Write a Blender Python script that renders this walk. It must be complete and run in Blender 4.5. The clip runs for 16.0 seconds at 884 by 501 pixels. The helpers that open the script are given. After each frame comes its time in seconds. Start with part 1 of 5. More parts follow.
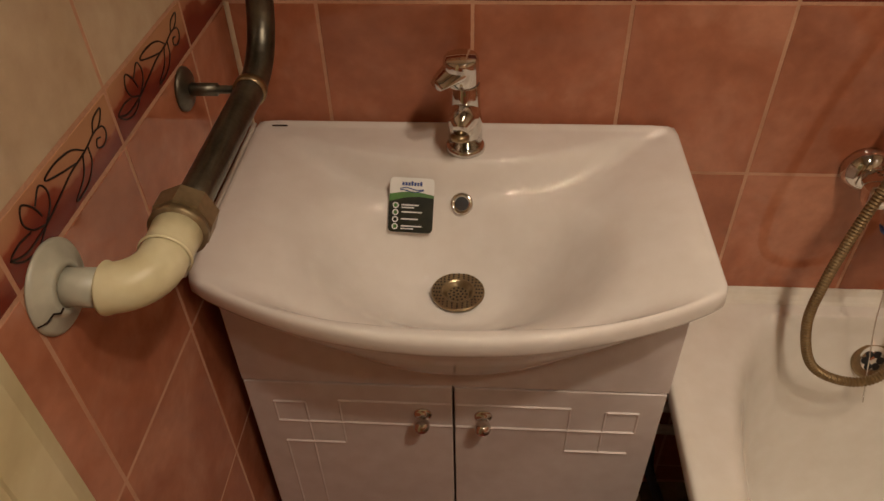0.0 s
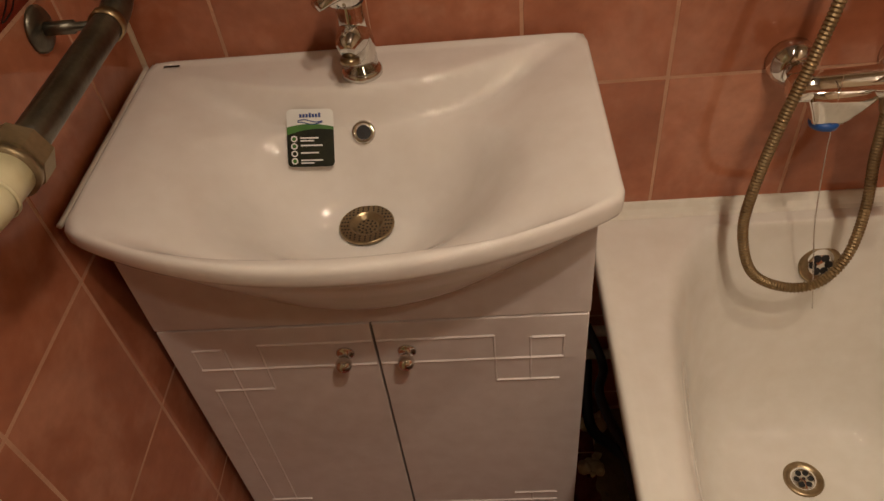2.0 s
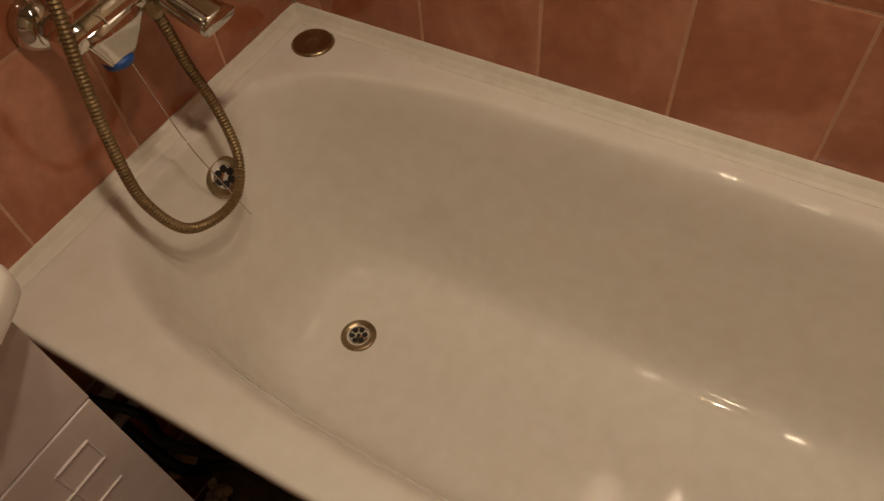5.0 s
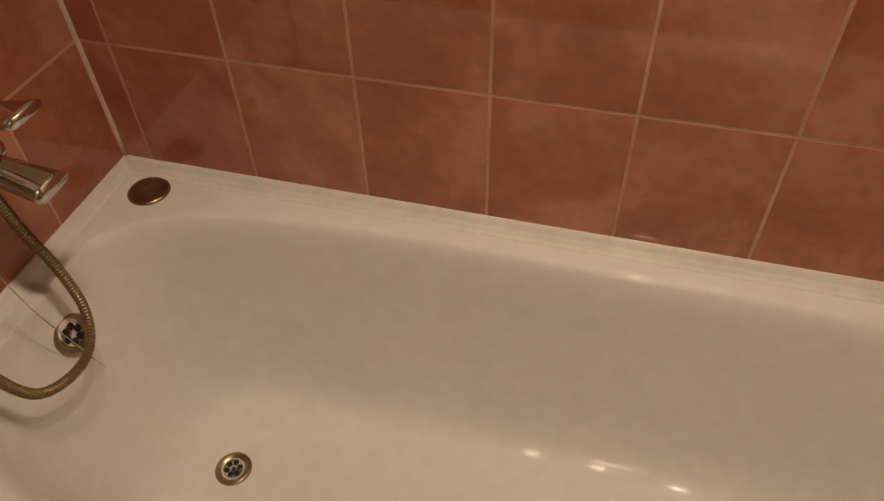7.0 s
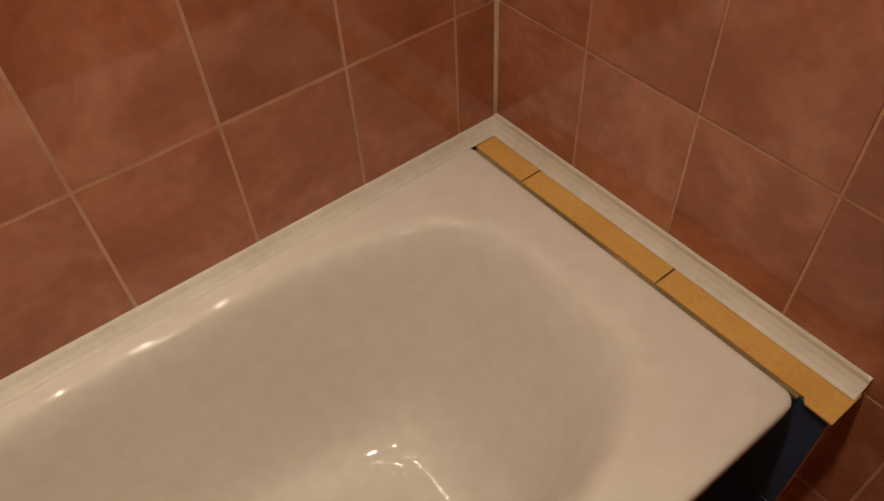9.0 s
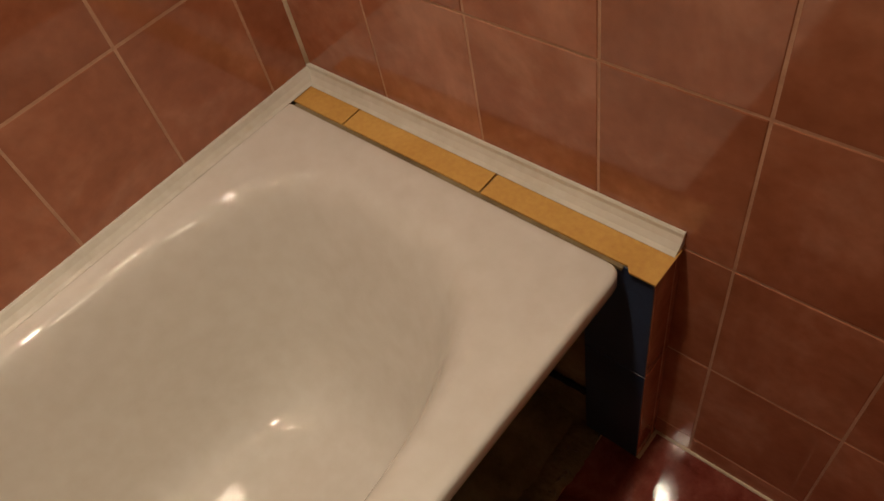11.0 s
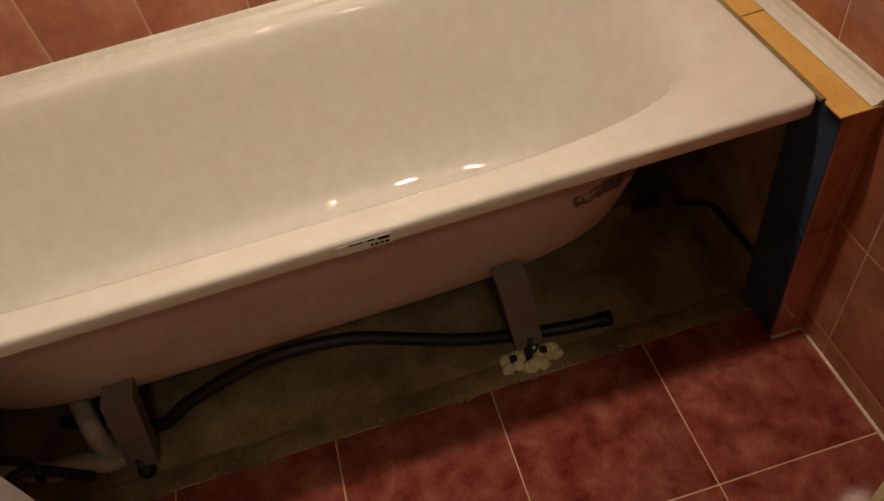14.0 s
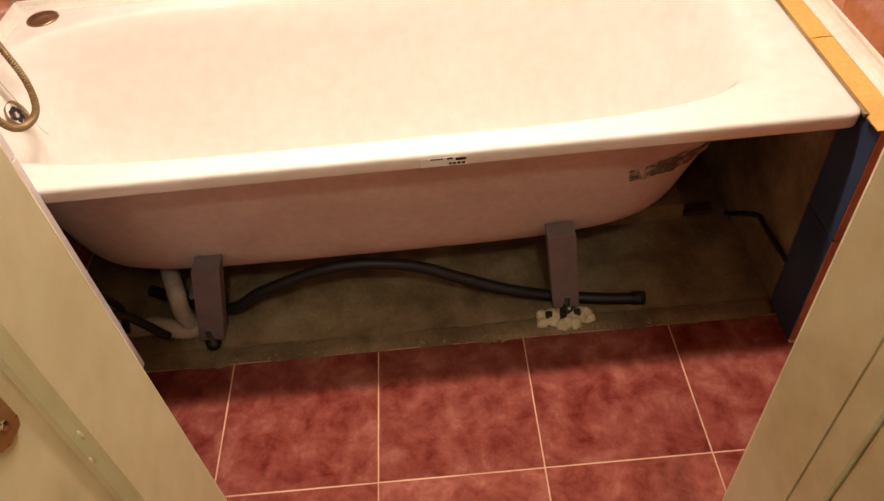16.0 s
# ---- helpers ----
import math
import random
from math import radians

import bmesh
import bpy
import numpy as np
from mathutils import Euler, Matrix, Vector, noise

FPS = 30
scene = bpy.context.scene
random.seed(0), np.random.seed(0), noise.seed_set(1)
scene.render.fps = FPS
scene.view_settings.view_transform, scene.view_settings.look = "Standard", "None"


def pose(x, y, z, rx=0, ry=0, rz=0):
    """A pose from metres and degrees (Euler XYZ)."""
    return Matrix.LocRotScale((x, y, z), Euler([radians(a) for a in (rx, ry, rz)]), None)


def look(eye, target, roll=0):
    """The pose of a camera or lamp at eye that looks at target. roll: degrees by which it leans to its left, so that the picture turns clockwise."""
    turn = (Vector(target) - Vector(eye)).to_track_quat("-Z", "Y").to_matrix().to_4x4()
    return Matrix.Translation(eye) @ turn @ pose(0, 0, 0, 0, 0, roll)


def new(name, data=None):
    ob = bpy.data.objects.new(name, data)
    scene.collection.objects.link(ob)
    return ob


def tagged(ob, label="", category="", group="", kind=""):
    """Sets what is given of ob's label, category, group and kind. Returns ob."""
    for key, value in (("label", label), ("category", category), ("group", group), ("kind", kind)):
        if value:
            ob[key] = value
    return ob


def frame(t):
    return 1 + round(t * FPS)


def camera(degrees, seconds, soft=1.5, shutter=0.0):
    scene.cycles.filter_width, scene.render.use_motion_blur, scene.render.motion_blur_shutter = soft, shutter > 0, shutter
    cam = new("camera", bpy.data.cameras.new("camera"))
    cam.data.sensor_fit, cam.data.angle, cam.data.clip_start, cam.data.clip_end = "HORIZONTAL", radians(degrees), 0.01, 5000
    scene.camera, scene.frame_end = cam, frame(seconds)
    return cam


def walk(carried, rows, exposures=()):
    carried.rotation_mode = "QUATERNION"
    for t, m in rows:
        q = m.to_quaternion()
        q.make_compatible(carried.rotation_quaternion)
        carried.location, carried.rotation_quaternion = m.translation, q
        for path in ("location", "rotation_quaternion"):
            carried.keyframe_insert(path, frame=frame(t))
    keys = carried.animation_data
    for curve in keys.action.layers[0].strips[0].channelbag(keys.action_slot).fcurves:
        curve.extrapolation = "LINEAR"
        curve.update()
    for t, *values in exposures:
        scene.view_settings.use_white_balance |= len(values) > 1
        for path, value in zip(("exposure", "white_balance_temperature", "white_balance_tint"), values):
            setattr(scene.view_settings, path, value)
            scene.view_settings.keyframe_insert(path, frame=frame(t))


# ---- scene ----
cam = camera(62.2, 16.0)
PATH = [
    (0, (0.349, -0.909, 1.475), (0.228, 0.583, 0.149), -1.7),
    (0.5, (0.35, -0.915, 1.465), (0.231, 0.554, 0.112), -1.8),
    (1, (0.371, -0.912, 1.44), (0.237, 0.474, 0.004), -3.3),
    (1.5, (0.424, -0.906, 1.43), (0.298, 0.493, 0.005), -5.4),
    (2, (0.476, -0.898, 1.417), (0.331, 0.508, 0.003), -7.2),
    (2.5, (0.48, -0.894, 1.409), (0.3, 0.506, -0.008), -7.5),
    (3, (0.491, -0.861, 1.405), (0.429, 0.494, -0.065), -7.1),
    (3.5, (0.474, -0.829, 1.391), (0.861, 0.413, -0.128), -0.8),
    (4, (0.454, -0.834, 1.379), (1.159, 0.184, -0.191), 1.5),
    (4.5, (0.51, -0.801, 1.349), (1.215, 0.13, -0.275), -5.3),
    (5, (0.504, -0.804, 1.352), (1.497, -0.138, -0.252), -5.8),
    (5.2, (0.497, -0.811, 1.397), (1.563, -0.179, -0.172), -6.5),
    (7.3, (0.472, -0.85, 1.432), (1.83, -0.523, 0.0), -3.8),
    (7.5, (0.527, -0.904, 1.446), (1.853, -0.702, -0.038), -4.9),
    (8, (0.611, -1.031, 1.448), (1.92, -1.128, -0.061), -5.1),
    (8.5, (0.604, -1.088, 1.445), (1.873, -1.461, -0.055), -5.4),
    (9, (0.502, -1.048, 1.436), (1.601, -1.822, -0.045), -3.8),
    (9.5, (0.425, -1.103, 1.401), (1.374, -1.962, -0.135), -5.9),
    (10, (0.426, -1.134, 1.393), (1.344, -1.986, -0.167), -10.3),
    (10.2, (0.403, -1.177, 1.389), (1.361, -1.985, -0.170), -13.7),
    (12.3, (0.235, -1.119, 1.361), (1.309, -1.816, -0.175), -11.6),
    (12.5, (0.181, -1.069, 1.314), (1.36, -1.652, -0.192), -13.6),
    (13, (0.063, -0.983, 1.306), (1.252, -1.599, -0.18), -10.4),
    (13.5, (-0.057, -0.984, 1.306), (1.179, -1.366, -0.219), -10.8),
    (14, (-0.112, -1.009, 1.344), (1.209, -1.132, -0.153), -12.8),
    (14.5, (-0.276, -0.891, 1.349), (1.03, -1.132, -0.146), -5.1),
    (15, (-0.41, -0.862, 1.352), (0.947, -1.148, -0.089), -0.4),
    (15.5, (-0.414, -0.872, 1.359), (1.017, -1.052, -0.026), 1.3),
    (16, (-0.356, -0.964, 1.367), (1.033, -0.945, -0.071), -5.9),
]
EXPO = [(0.0, 0.2, 6500, 10), (3.0, 0.2, 6500, 10), (4.0, 0.0, 6600, 10), (5.0, -0.25, 6900, 10), (7.5, 0.1, 6600, 10), (9.0, 0.13, 6500, 10), (10.0, 0.05, 6450, 9), (12.5, 0.2, 6450, 10),
        (13.5, 0.3, 6400, 10), (14.0, 0.5, 6350, 10), (14.5, 0.80, 6150, 8), (15.0, 1.62, 6050, 10), (16.0, 1.85, 5950, 13)]
walk(cam, [(t, look(e, g, r)) for t, e, g, r in PATH], EXPO)

# ---- plan, in metres ----
XW, YD, ZC = 1.322, -1.766, 2.50       # far long wall, end wall, ceiling
TH = 0.12                              # wall thickness
DOOR_A, DOOR_B, DOOR_H = -0.70, -1.259, 2.02
RIM = 0.583                            # top of the bathtub
TX0, TX1, TY0, TY1 = 0.630, 1.312, -0.008, -1.690
SINK_Z = 0.918
PX, PZ, GAP = 0.2028, 0.2585, 0.0036   # wall tile pitch and joint
ROWS = [0.0575, 0.316, 0.5745, 0.833, 1.0915]

# ---- light ----
world = bpy.data.worlds.new("world")
scene.world = world
world.use_nodes = True
world.node_tree.nodes["Background"].inputs[0].default_value = (0.02, 0.016, 0.012, 1)
world.node_tree.nodes["Background"].inputs[1].default_value = 0.3
LAMPS = [(0.865, -0.730), (0.835, -1.035), (0.800, -1.035), (0.865, -1.330)]
LAMP_Z = 2.43
for lx, ly in LAMPS:
    L = bpy.data.lights.new("ceiling_spot_light", "SPOT")
    L.energy, L.color, L.shadow_soft_size = 17.5, (1.0, 0.81, 0.62), 0.036
    L.spot_size, L.spot_blend = radians(96), 1.0
    new("ceiling_spot_light", L).matrix_world = look((lx, ly, LAMP_Z - 0.045), (lx - 0.06, ly + (0.46 if ly > -0.9 else 0.10), 0.6))
# unseen fill in the hall, added to brighten door frame and bath side
L = bpy.data.lights.new("hall_fill_light", "POINT")
L.energy, L.color, L.shadow_soft_size = 8.5, (1.0, 0.88, 0.64), 0.08
new("hall_fill_light", L).matrix_world = pose(-0.80, -1.10, 2.28)


# ---- materials ----
def material(name, rough=0.5, metal=0.0, coat=0.0):
    m = bpy.data.materials.new(name)
    m.use_nodes = True
    p = m.node_tree.nodes["Principled BSDF"]
    p.inputs["Roughness"].default_value = rough
    p.inputs["Metallic"].default_value = metal
    p.inputs["Coat Weight"].default_value = coat
    p.inputs["Coat Roughness"].default_value = 0.04
    return m, m.node_tree.nodes, m.node_tree.links, p


def mottled(name, colors, scale=5.0, detail=6.0, fine=60.0, bump=0.05, rough=0.5, metal=0.0, coat=0.0, per_object=0.0,
            world_space=False, rough_var=0.12, warp=0.4, island=False):
    """Colours spread over two scales of noise, with a fine relief."""
    m, N, K, p = material(name, rough, metal, coat)
    tc = N.new("ShaderNodeTexCoord")
    if world_space:
        src = N.new("ShaderNodeNewGeometry").outputs["Position"]
    else:
        src = tc.outputs["Object"]
    if per_object:
        info = N.new("ShaderNodeObjectInfo")
        mul = N.new("ShaderNodeVectorMath")
        mul.operation = "MULTIPLY_ADD"
        comb = N.new("ShaderNodeCombineXYZ")
        for k, f_ in enumerate((37.0, 71.0, 13.0)):
            mm = N.new("ShaderNodeMath")
            mm.operation = "MULTIPLY"
            mm.inputs[1].default_value = f_
            K.new(info.outputs["Random"], mm.inputs[0])
            K.new(mm.outputs[0], comb.inputs[k])
        mul.inputs[1].default_value = (1, 1, 1)
        K.new(src, mul.inputs[0])
        K.new(comb.outputs[0], mul.inputs[2])
        src = mul.outputs[0]
    big = N.new("ShaderNodeTexNoise")
    big.inputs["Scale"].default_value, big.inputs["Detail"].default_value = scale, detail
    big.inputs["Distortion"].default_value = warp
    big.inputs["Roughness"].default_value = 0.6
    K.new(src, big.inputs["Vector"])
    ramp = N.new("ShaderNodeValToRGB")
    els = ramp.color_ramp.elements
    n = len(colors)
    lo, hi = 0.32, 0.68
    els[0].position, els[0].color = lo, (*colors[0], 1)
    els[1].position, els[1].color = hi, (*colors[-1], 1)
    for k in range(1, n - 1):
        e = els.new(lo + (hi - lo) * k / (n - 1))
        e.color = (*colors[k], 1)
    K.new(big.outputs["Fac"], ramp.inputs[0])
    small = N.new("ShaderNodeTexNoise")
    small.inputs["Scale"].default_value, small.inputs["Detail"].default_value = fine, 4.0
    K.new(src, small.inputs["Vector"])
    mix = N.new("ShaderNodeMix")
    mix.data_type, mix.blend_type = "RGBA", "OVERLAY"
    mix.inputs[0].default_value = 0.22
    K.new(ramp.outputs[0], mix.inputs[6])
    K.new(small.outputs["Fac"], mix.inputs[7])
    out = mix.outputs[2]
    if per_object:
        hsv = N.new("ShaderNodeHueSaturation")
        rng = N.new("ShaderNodeMapRange")
        rng.inputs[3].default_value, rng.inputs[4].default_value = 1 - per_object, 1 + per_object
        K.new(info.outputs["Random"], rng.inputs[0])
        K.new(rng.outputs[0], hsv.inputs["Value"])
        K.new(out, hsv.inputs["Color"])
        out = hsv.outputs[0]
    K.new(out, p.inputs["Base Color"])
    rr = N.new("ShaderNodeMapRange")
    rr.inputs[3].default_value, rr.inputs[4].default_value = max(0.02, rough - rough_var * 0.5), rough + rough_var
    K.new(small.outputs["Fac"], rr.inputs[0])
    K.new(rr.outputs[0], p.inputs["Roughness"])
    if bump:
        b = N.new("ShaderNodeBump")
        b.inputs["Strength"].default_value, b.inputs["Distance"].default_value = bump, 0.004
        add = N.new("ShaderNodeMath")
        add.operation = "ADD"
        K.new(big.outputs["Fac"], add.inputs[0])
        K.new(small.outputs["Fac"], add.inputs[1])
        K.new(add.outputs[0], b.inputs["Height"])
        K.new(b.outputs[0], p.inputs["Normal"])
    return m


M_TILE = mottled("terracotta_glazed_tile", [(0.31, 0.105, 0.052), (0.40, 0.148, 0.080), (0.51, 0.228, 0.140)], 4.5, 5, 45, 0.012, 0.05, per_object=0.05, rough_var=0.04)
M_BEIGE = mottled("beige_glazed_tile", [(0.48, 0.36, 0.23), (0.58, 0.46, 0.32), (0.66, 0.55, 0.40)], 4.0, 5, 40, 0.03, 0.2, per_object=0.03)
M_JOINT = mottled("pale_joint_filler", [(0.55, 0.42, 0.29), (0.68, 0.55, 0.41)], 12, 4, 120, 0.2, 0.6, world_space=True)
M_GROUT = mottled("wall_grout", [(0.46, 0.24, 0.145), (0.60, 0.35, 0.23)], 8, 4, 200, 0.3, 0.8, world_space=True)
M_FLOOR = mottled("dark_red_marbled_tile", [(0.115, 0.018, 0.012), (0.18, 0.040, 0.028), (0.225, 0.062, 0.044), (0.285, 0.105, 0.075)], 17.0, 14, 150, 0.02, 0.018, per_object=0.14, warp=0.3, rough_var=0.02)
M_FGROUT = mottled("floor_grout", [(0.45, 0.24, 0.15), (0.62, 0.38, 0.25)], 10, 4, 200, 0.3, 0.85, world_space=True)
M_BLUE = mottled("dark_blue_tile", [(0.028, 0.044, 0.092), (0.046, 0.070, 0.135)], 6, 5, 60, 0.03, 0.3, per_object=0.04)
M_ENAMEL = mottled("white_enamel", [(0.71, 0.68, 0.62), (0.76, 0.73, 0.67)], 1.6, 3, 30, 0.014, 0.028, rough_var=0.014)
M_SHELL = mottled("pinkish_primed_steel", [(0.52, 0.40, 0.34), (0.64, 0.52, 0.46)], 5, 6, 60, 0.06, 0.42, world_space=True)
M_CERAMIC = mottled("white_sanitary_ceramic", [(0.73, 0.69, 0.65), (0.77, 0.73, 0.69)], 2, 3, 28, 0.012, 0.028, rough_var=0.014)
M_CABINET = mottled("glossy_white_cabinet_film", [(0.62, 0.56, 0.54), (0.66, 0.60, 0.58)], 2, 3, 30, 0.01, 0.24, rough_var=0.05)
M_CHROME = mottled("chrome", [(0.62, 0.60, 0.56), (0.74, 0.71, 0.67)], 6, 4, 120, 0.008, 0.06, metal=1.0, rough_var=0.05)
M_STEEL = mottled("dull_stainless_steel", [(0.24, 0.18, 0.105), (0.40, 0.31, 0.19)], 14, 5, 160, 0.04, 0.3, metal=1.0)
M_PIPE = mottled("worn_steel_pipe", [(0.075, 0.07, 0.055), (0.13, 0.12, 0.095), (0.20, 0.185, 0.15)], 14, 7, 180, 0.12, 0.32, metal=0.9, world_space=True)
M_HOSE = mottled("brass_toned_ribbed_metal", [(0.19, 0.125, 0.055), (0.30, 0.215, 0.11)], 14, 5, 160, 0.04, 0.48, metal=0.6)
M_BRASSNUT = mottled("weathered_brass_nut", [(0.20, 0.15, 0.08), (0.36, 0.28, 0.17)], 30, 6, 200, 0.1, 0.42, metal=0.7)
M_PLASTIC = mottled("yellowed_white_plastic", [(0.62, 0.56, 0.34), (0.74, 0.70, 0.48)], 9, 4, 60, 0.03, 0.34)
M_GREYPL = mottled("pale_grey_plastic", [(0.42, 0.42, 0.34), (0.52, 0.52, 0.43)], 9, 4, 60, 0.02, 0.35)
M_CREAM = mottled("cream_gloss_paint", [(0.56, 0.49, 0.27), (0.66, 0.59, 0.36), (0.70, 0.63, 0.40)], 3.5, 6, 34, 0.16, 0.36, world_space=True)
M_WHITETRIM = mottled("white_plastic_trim", [(0.66, 0.63, 0.55), (0.75, 0.72, 0.64)], 6, 4, 60, 0.03, 0.14, world_space=True)
M_TAPE = mottled("yellow_masking_tape", [(0.61, 0.33, 0.075), (0.71, 0.42, 0.11)], 8, 5, 120, 0.06, 0.6, world_space=True)
M_CONC = mottled("rough_dusty_concrete", [(0.12, 0.085, 0.042), (0.22, 0.165, 0.085), (0.34, 0.27, 0.155)], 7, 12, 90, 0.7, 0.95, world_space=True, warp=0.25)
# rubber parts, and the painted shade inside holes
M_DARK = mottled("black_rubber_and_hole_shade", [(0.005, 0.005, 0.006), (0.011, 0.011, 0.012)], 10, 4, 120, 0.05, 0.5)
M_LEG = mottled("grey_painted_leg", [(0.15, 0.125, 0.125), (0.20, 0.17, 0.17)], 7, 5, 90, 0.05, 0.45)
M_FOAM = mottled("cream_mounting_foam", [(0.62, 0.56, 0.34), (0.80, 0.75, 0.55)], 40, 6, 200, 0.6, 0.9)
M_HOSEW = mottled("grimy_white_corrugated_plastic", [(0.40, 0.36, 0.29), (0.55, 0.50, 0.42)], 20, 5, 90, 0.1, 0.6)
M_RUST = mottled("scraped_rusty_filler", [(0.05, 0.032, 0.022), (0.17, 0.13, 0.10), (0.52, 0.44, 0.34)], 34, 8, 160, 0.7, 0.85, world_space=True)
M_BRASS = mottled("tarnished_brass", [(0.38, 0.22, 0.07), (0.62, 0.42, 0.17)], 22, 5, 120, 0.05, 0.28, metal=0.65)
M_INK = mottled("black_outline_glaze", [(0.012, 0.006, 0.004), (0.02, 0.01, 0.008)], 14, 4, 120, 0.02, 0.3)
# ceiling out of view: paint darkened below white to cut bounced light
M_CEIL = mottled("dimmed_ceiling_paint", [(0.46, 0.42, 0.36), (0.54, 0.50, 0.43)], 3, 4, 60, 0.1, 0.85, world_space=True)
M_HALL = mottled("hall_wallpaper", [(0.48, 0.38, 0.24), (0.58, 0.47, 0.31)], 4, 5, 60, 0.1, 0.8, world_space=True)
M_HFLOOR = mottled("brown_linoleum", [(0.14, 0.075, 0.035), (0.22, 0.125, 0.06)], 6, 6, 60, 0.05, 0.45, world_space=True)
M_LABELW = mottled("white_sticker_paper", [(0.72, 0.72, 0.70), (0.78, 0.78, 0.76)], 9, 3, 60, 0.0, 0.4)
M_LABELK = mottled("dark_green_sticker_print", [(0.006, 0.007, 0.003), (0.022, 0.022, 0.008)], 45, 5, 120, 0.0, 0.4)
M_LABELG = mottled("green_sticker_print", [(0.03, 0.12, 0.012), (0.06, 0.20, 0.02)], 30, 3, 120, 0.0, 0.4)
M_LABELB = mottled("blue_print", [(0.008, 0.03, 0.16), (0.014, 0.05, 0.26)], 30, 3, 120, 0.0, 0.4)
M_BLUEPL = mottled("blue_plastic", [(0.01, 0.07, 0.30), (0.015, 0.10, 0.38)], 30, 3, 120, 0.0, 0.35)
for m_ in (M_LABELK, M_INK):
    m_.node_tree.nodes["Principled BSDF"].inputs["Specular IOR Level"].default_value = 0.2
m_emit = bpy.data.materials.new("lamp_glass")
m_emit.use_nodes = True
m_emit.node_tree.nodes["Principled BSDF"].inputs["Emission Color"].default_value = (1, 0.75, 0.5, 1)
m_emit.node_tree.nodes["Principled BSDF"].inputs["Emission Strength"].default_value = 50

# band tile: beige above, dark red below, the edge waving
M_BAND, N, K, p = material("painted_border_tile", 0.22)
tc = N.new("ShaderNodeTexCoord")
sep = N.new("ShaderNodeSeparateXYZ")
K.new(tc.outputs["Object"], sep.inputs[0])
ns = N.new("ShaderNodeTexNoise")
ns.inputs["Scale"].default_value, ns.inputs["Detail"].default_value = 16, 3
K.new(tc.outputs["Object"], ns.inputs["Vector"])
ma = N.new("ShaderNodeMath")
ma.operation = "MULTIPLY_ADD"
ma.inputs[1].default_value, ma.inputs[2].default_value = 0.045, -0.022
K.new(ns.outputs["Fac"], ma.inputs[0])
ad = N.new("ShaderNodeMath")
ad.operation = "ADD"
K.new(ma.outputs[0], ad.inputs[0])
K.new(sep.outputs["Z"], ad.inputs[1])
wv = N.new("ShaderNodeMath")
wv.operation = "SINE"
mu = N.new("ShaderNodeMath")
mu.operation = "MULTIPLY"
mu.inputs[1].default_value = 31
K.new(sep.outputs["X"], mu.inputs[0])
K.new(mu.outputs[0], wv.inputs[0])
m2 = N.new("ShaderNodeMath")
m2.operation = "MULTIPLY_ADD"
m2.inputs[1].default_value = 0.008
K.new(wv.outputs[0], m2.inputs[0])
K.new(ad.outputs[0], m2.inputs[2])
cr = N.new("ShaderNodeValToRGB")
mr = N.new("ShaderNodeMapRange")
mr.inputs[1].default_value, mr.inputs[2].default_value = -0.03, 0.03
K.new(m2.outputs[0], mr.inputs[0])
K.new(mr.outputs[0], cr.inputs[0])
e = cr.color_ramp.elements
e[0].position, e[0].color = 0.30, (0.17, 0.022, 0.012, 1)
e[1].position, e[1].color = 0.85, (0.50, 0.27, 0.15, 1)
e2 = e.new(0.5)
e2.color = (0.27, 0.06, 0.03, 1)
e3 = e.new(0.56)
e3.color = (0.42, 0.18, 0.10, 1)
K.new(cr.outputs[0], p.inputs["Base Color"])


# ---- mesh helpers ----
def part(name, bm, mat, parent=None, label="", smooth=False, kind="", **kw):
    me = bpy.data.meshes.new(name)
    bm.normal_update()
    bm.to_mesh(me)
    bm.free()
    me.materials.append(mat)
    if smooth:
        for q in me.polygons:
            q.use_smooth = True
    ob = new(name, me)
    ob.parent = parent
    return tagged(ob, label, kw.get("category", ""), kw.get("group", ""), kind)


def thing(name, at, label, category, group=""):
    ob = new(name)
    ob.matrix_world = pose(*at)
    return tagged(ob, label, category, group)


def sub(ob, at):
    """Moves the mesh of ob so that its origin lies at the place given."""
    ob.data.transform(Matrix.Translation(-Vector(at)))
    ob.location = Vector(at)
    return ob


def box(bm, x0, x1, y0, y1, z0, z1, bevel=0.0, seg=2):
    x0, x1, y0, y1, z0, z1 = min(x0, x1), max(x0, x1), min(y0, y1), max(y0, y1), min(z0, z1), max(z0, z1)
    vs = [bm.verts.new((x, y, z)) for x in (x0, x1) for y in (y0, y1) for z in (z0, z1)]
    fs = [bm.faces.new([vs[i] for i in q]) for q in ((0, 1, 3, 2), (4, 6, 7, 5), (0, 4, 5, 1), (2, 3, 7, 6), (0, 2, 6, 4), (1, 5, 7, 3))]
    if bevel:
        es = list({e_ for q in fs for e_ in q.edges})
        bmesh.ops.bevel(bm, geom=es, offset=bevel, segments=seg, profile=0.5, affect="EDGES")
    return bm


def boxed(name, ext, mat, parent=None, bevel=0.0, label="", kind="", **kw):
    return part(name, box(bmesh.new(), *ext, bevel=bevel), mat, parent, label, False, kind, **kw)


def loft(rings, closed=True, cap0=False, cap1=False, bm=None):
    bm = bm or bmesh.new()
    vs = [[bm.verts.new(p_) for p_ in r] for r in rings]
    n = len(rings[0])
    for a, b in zip(vs, vs[1:]):
        for i in range(n if closed else n - 1):
            j = (i + 1) % n
            bm.faces.new((a[i], a[j], b[j], b[i]))
    if cap0:
        bm.faces.new(vs[0][::-1])
    if cap1:
        bm.faces.new(vs[-1])
    return bm


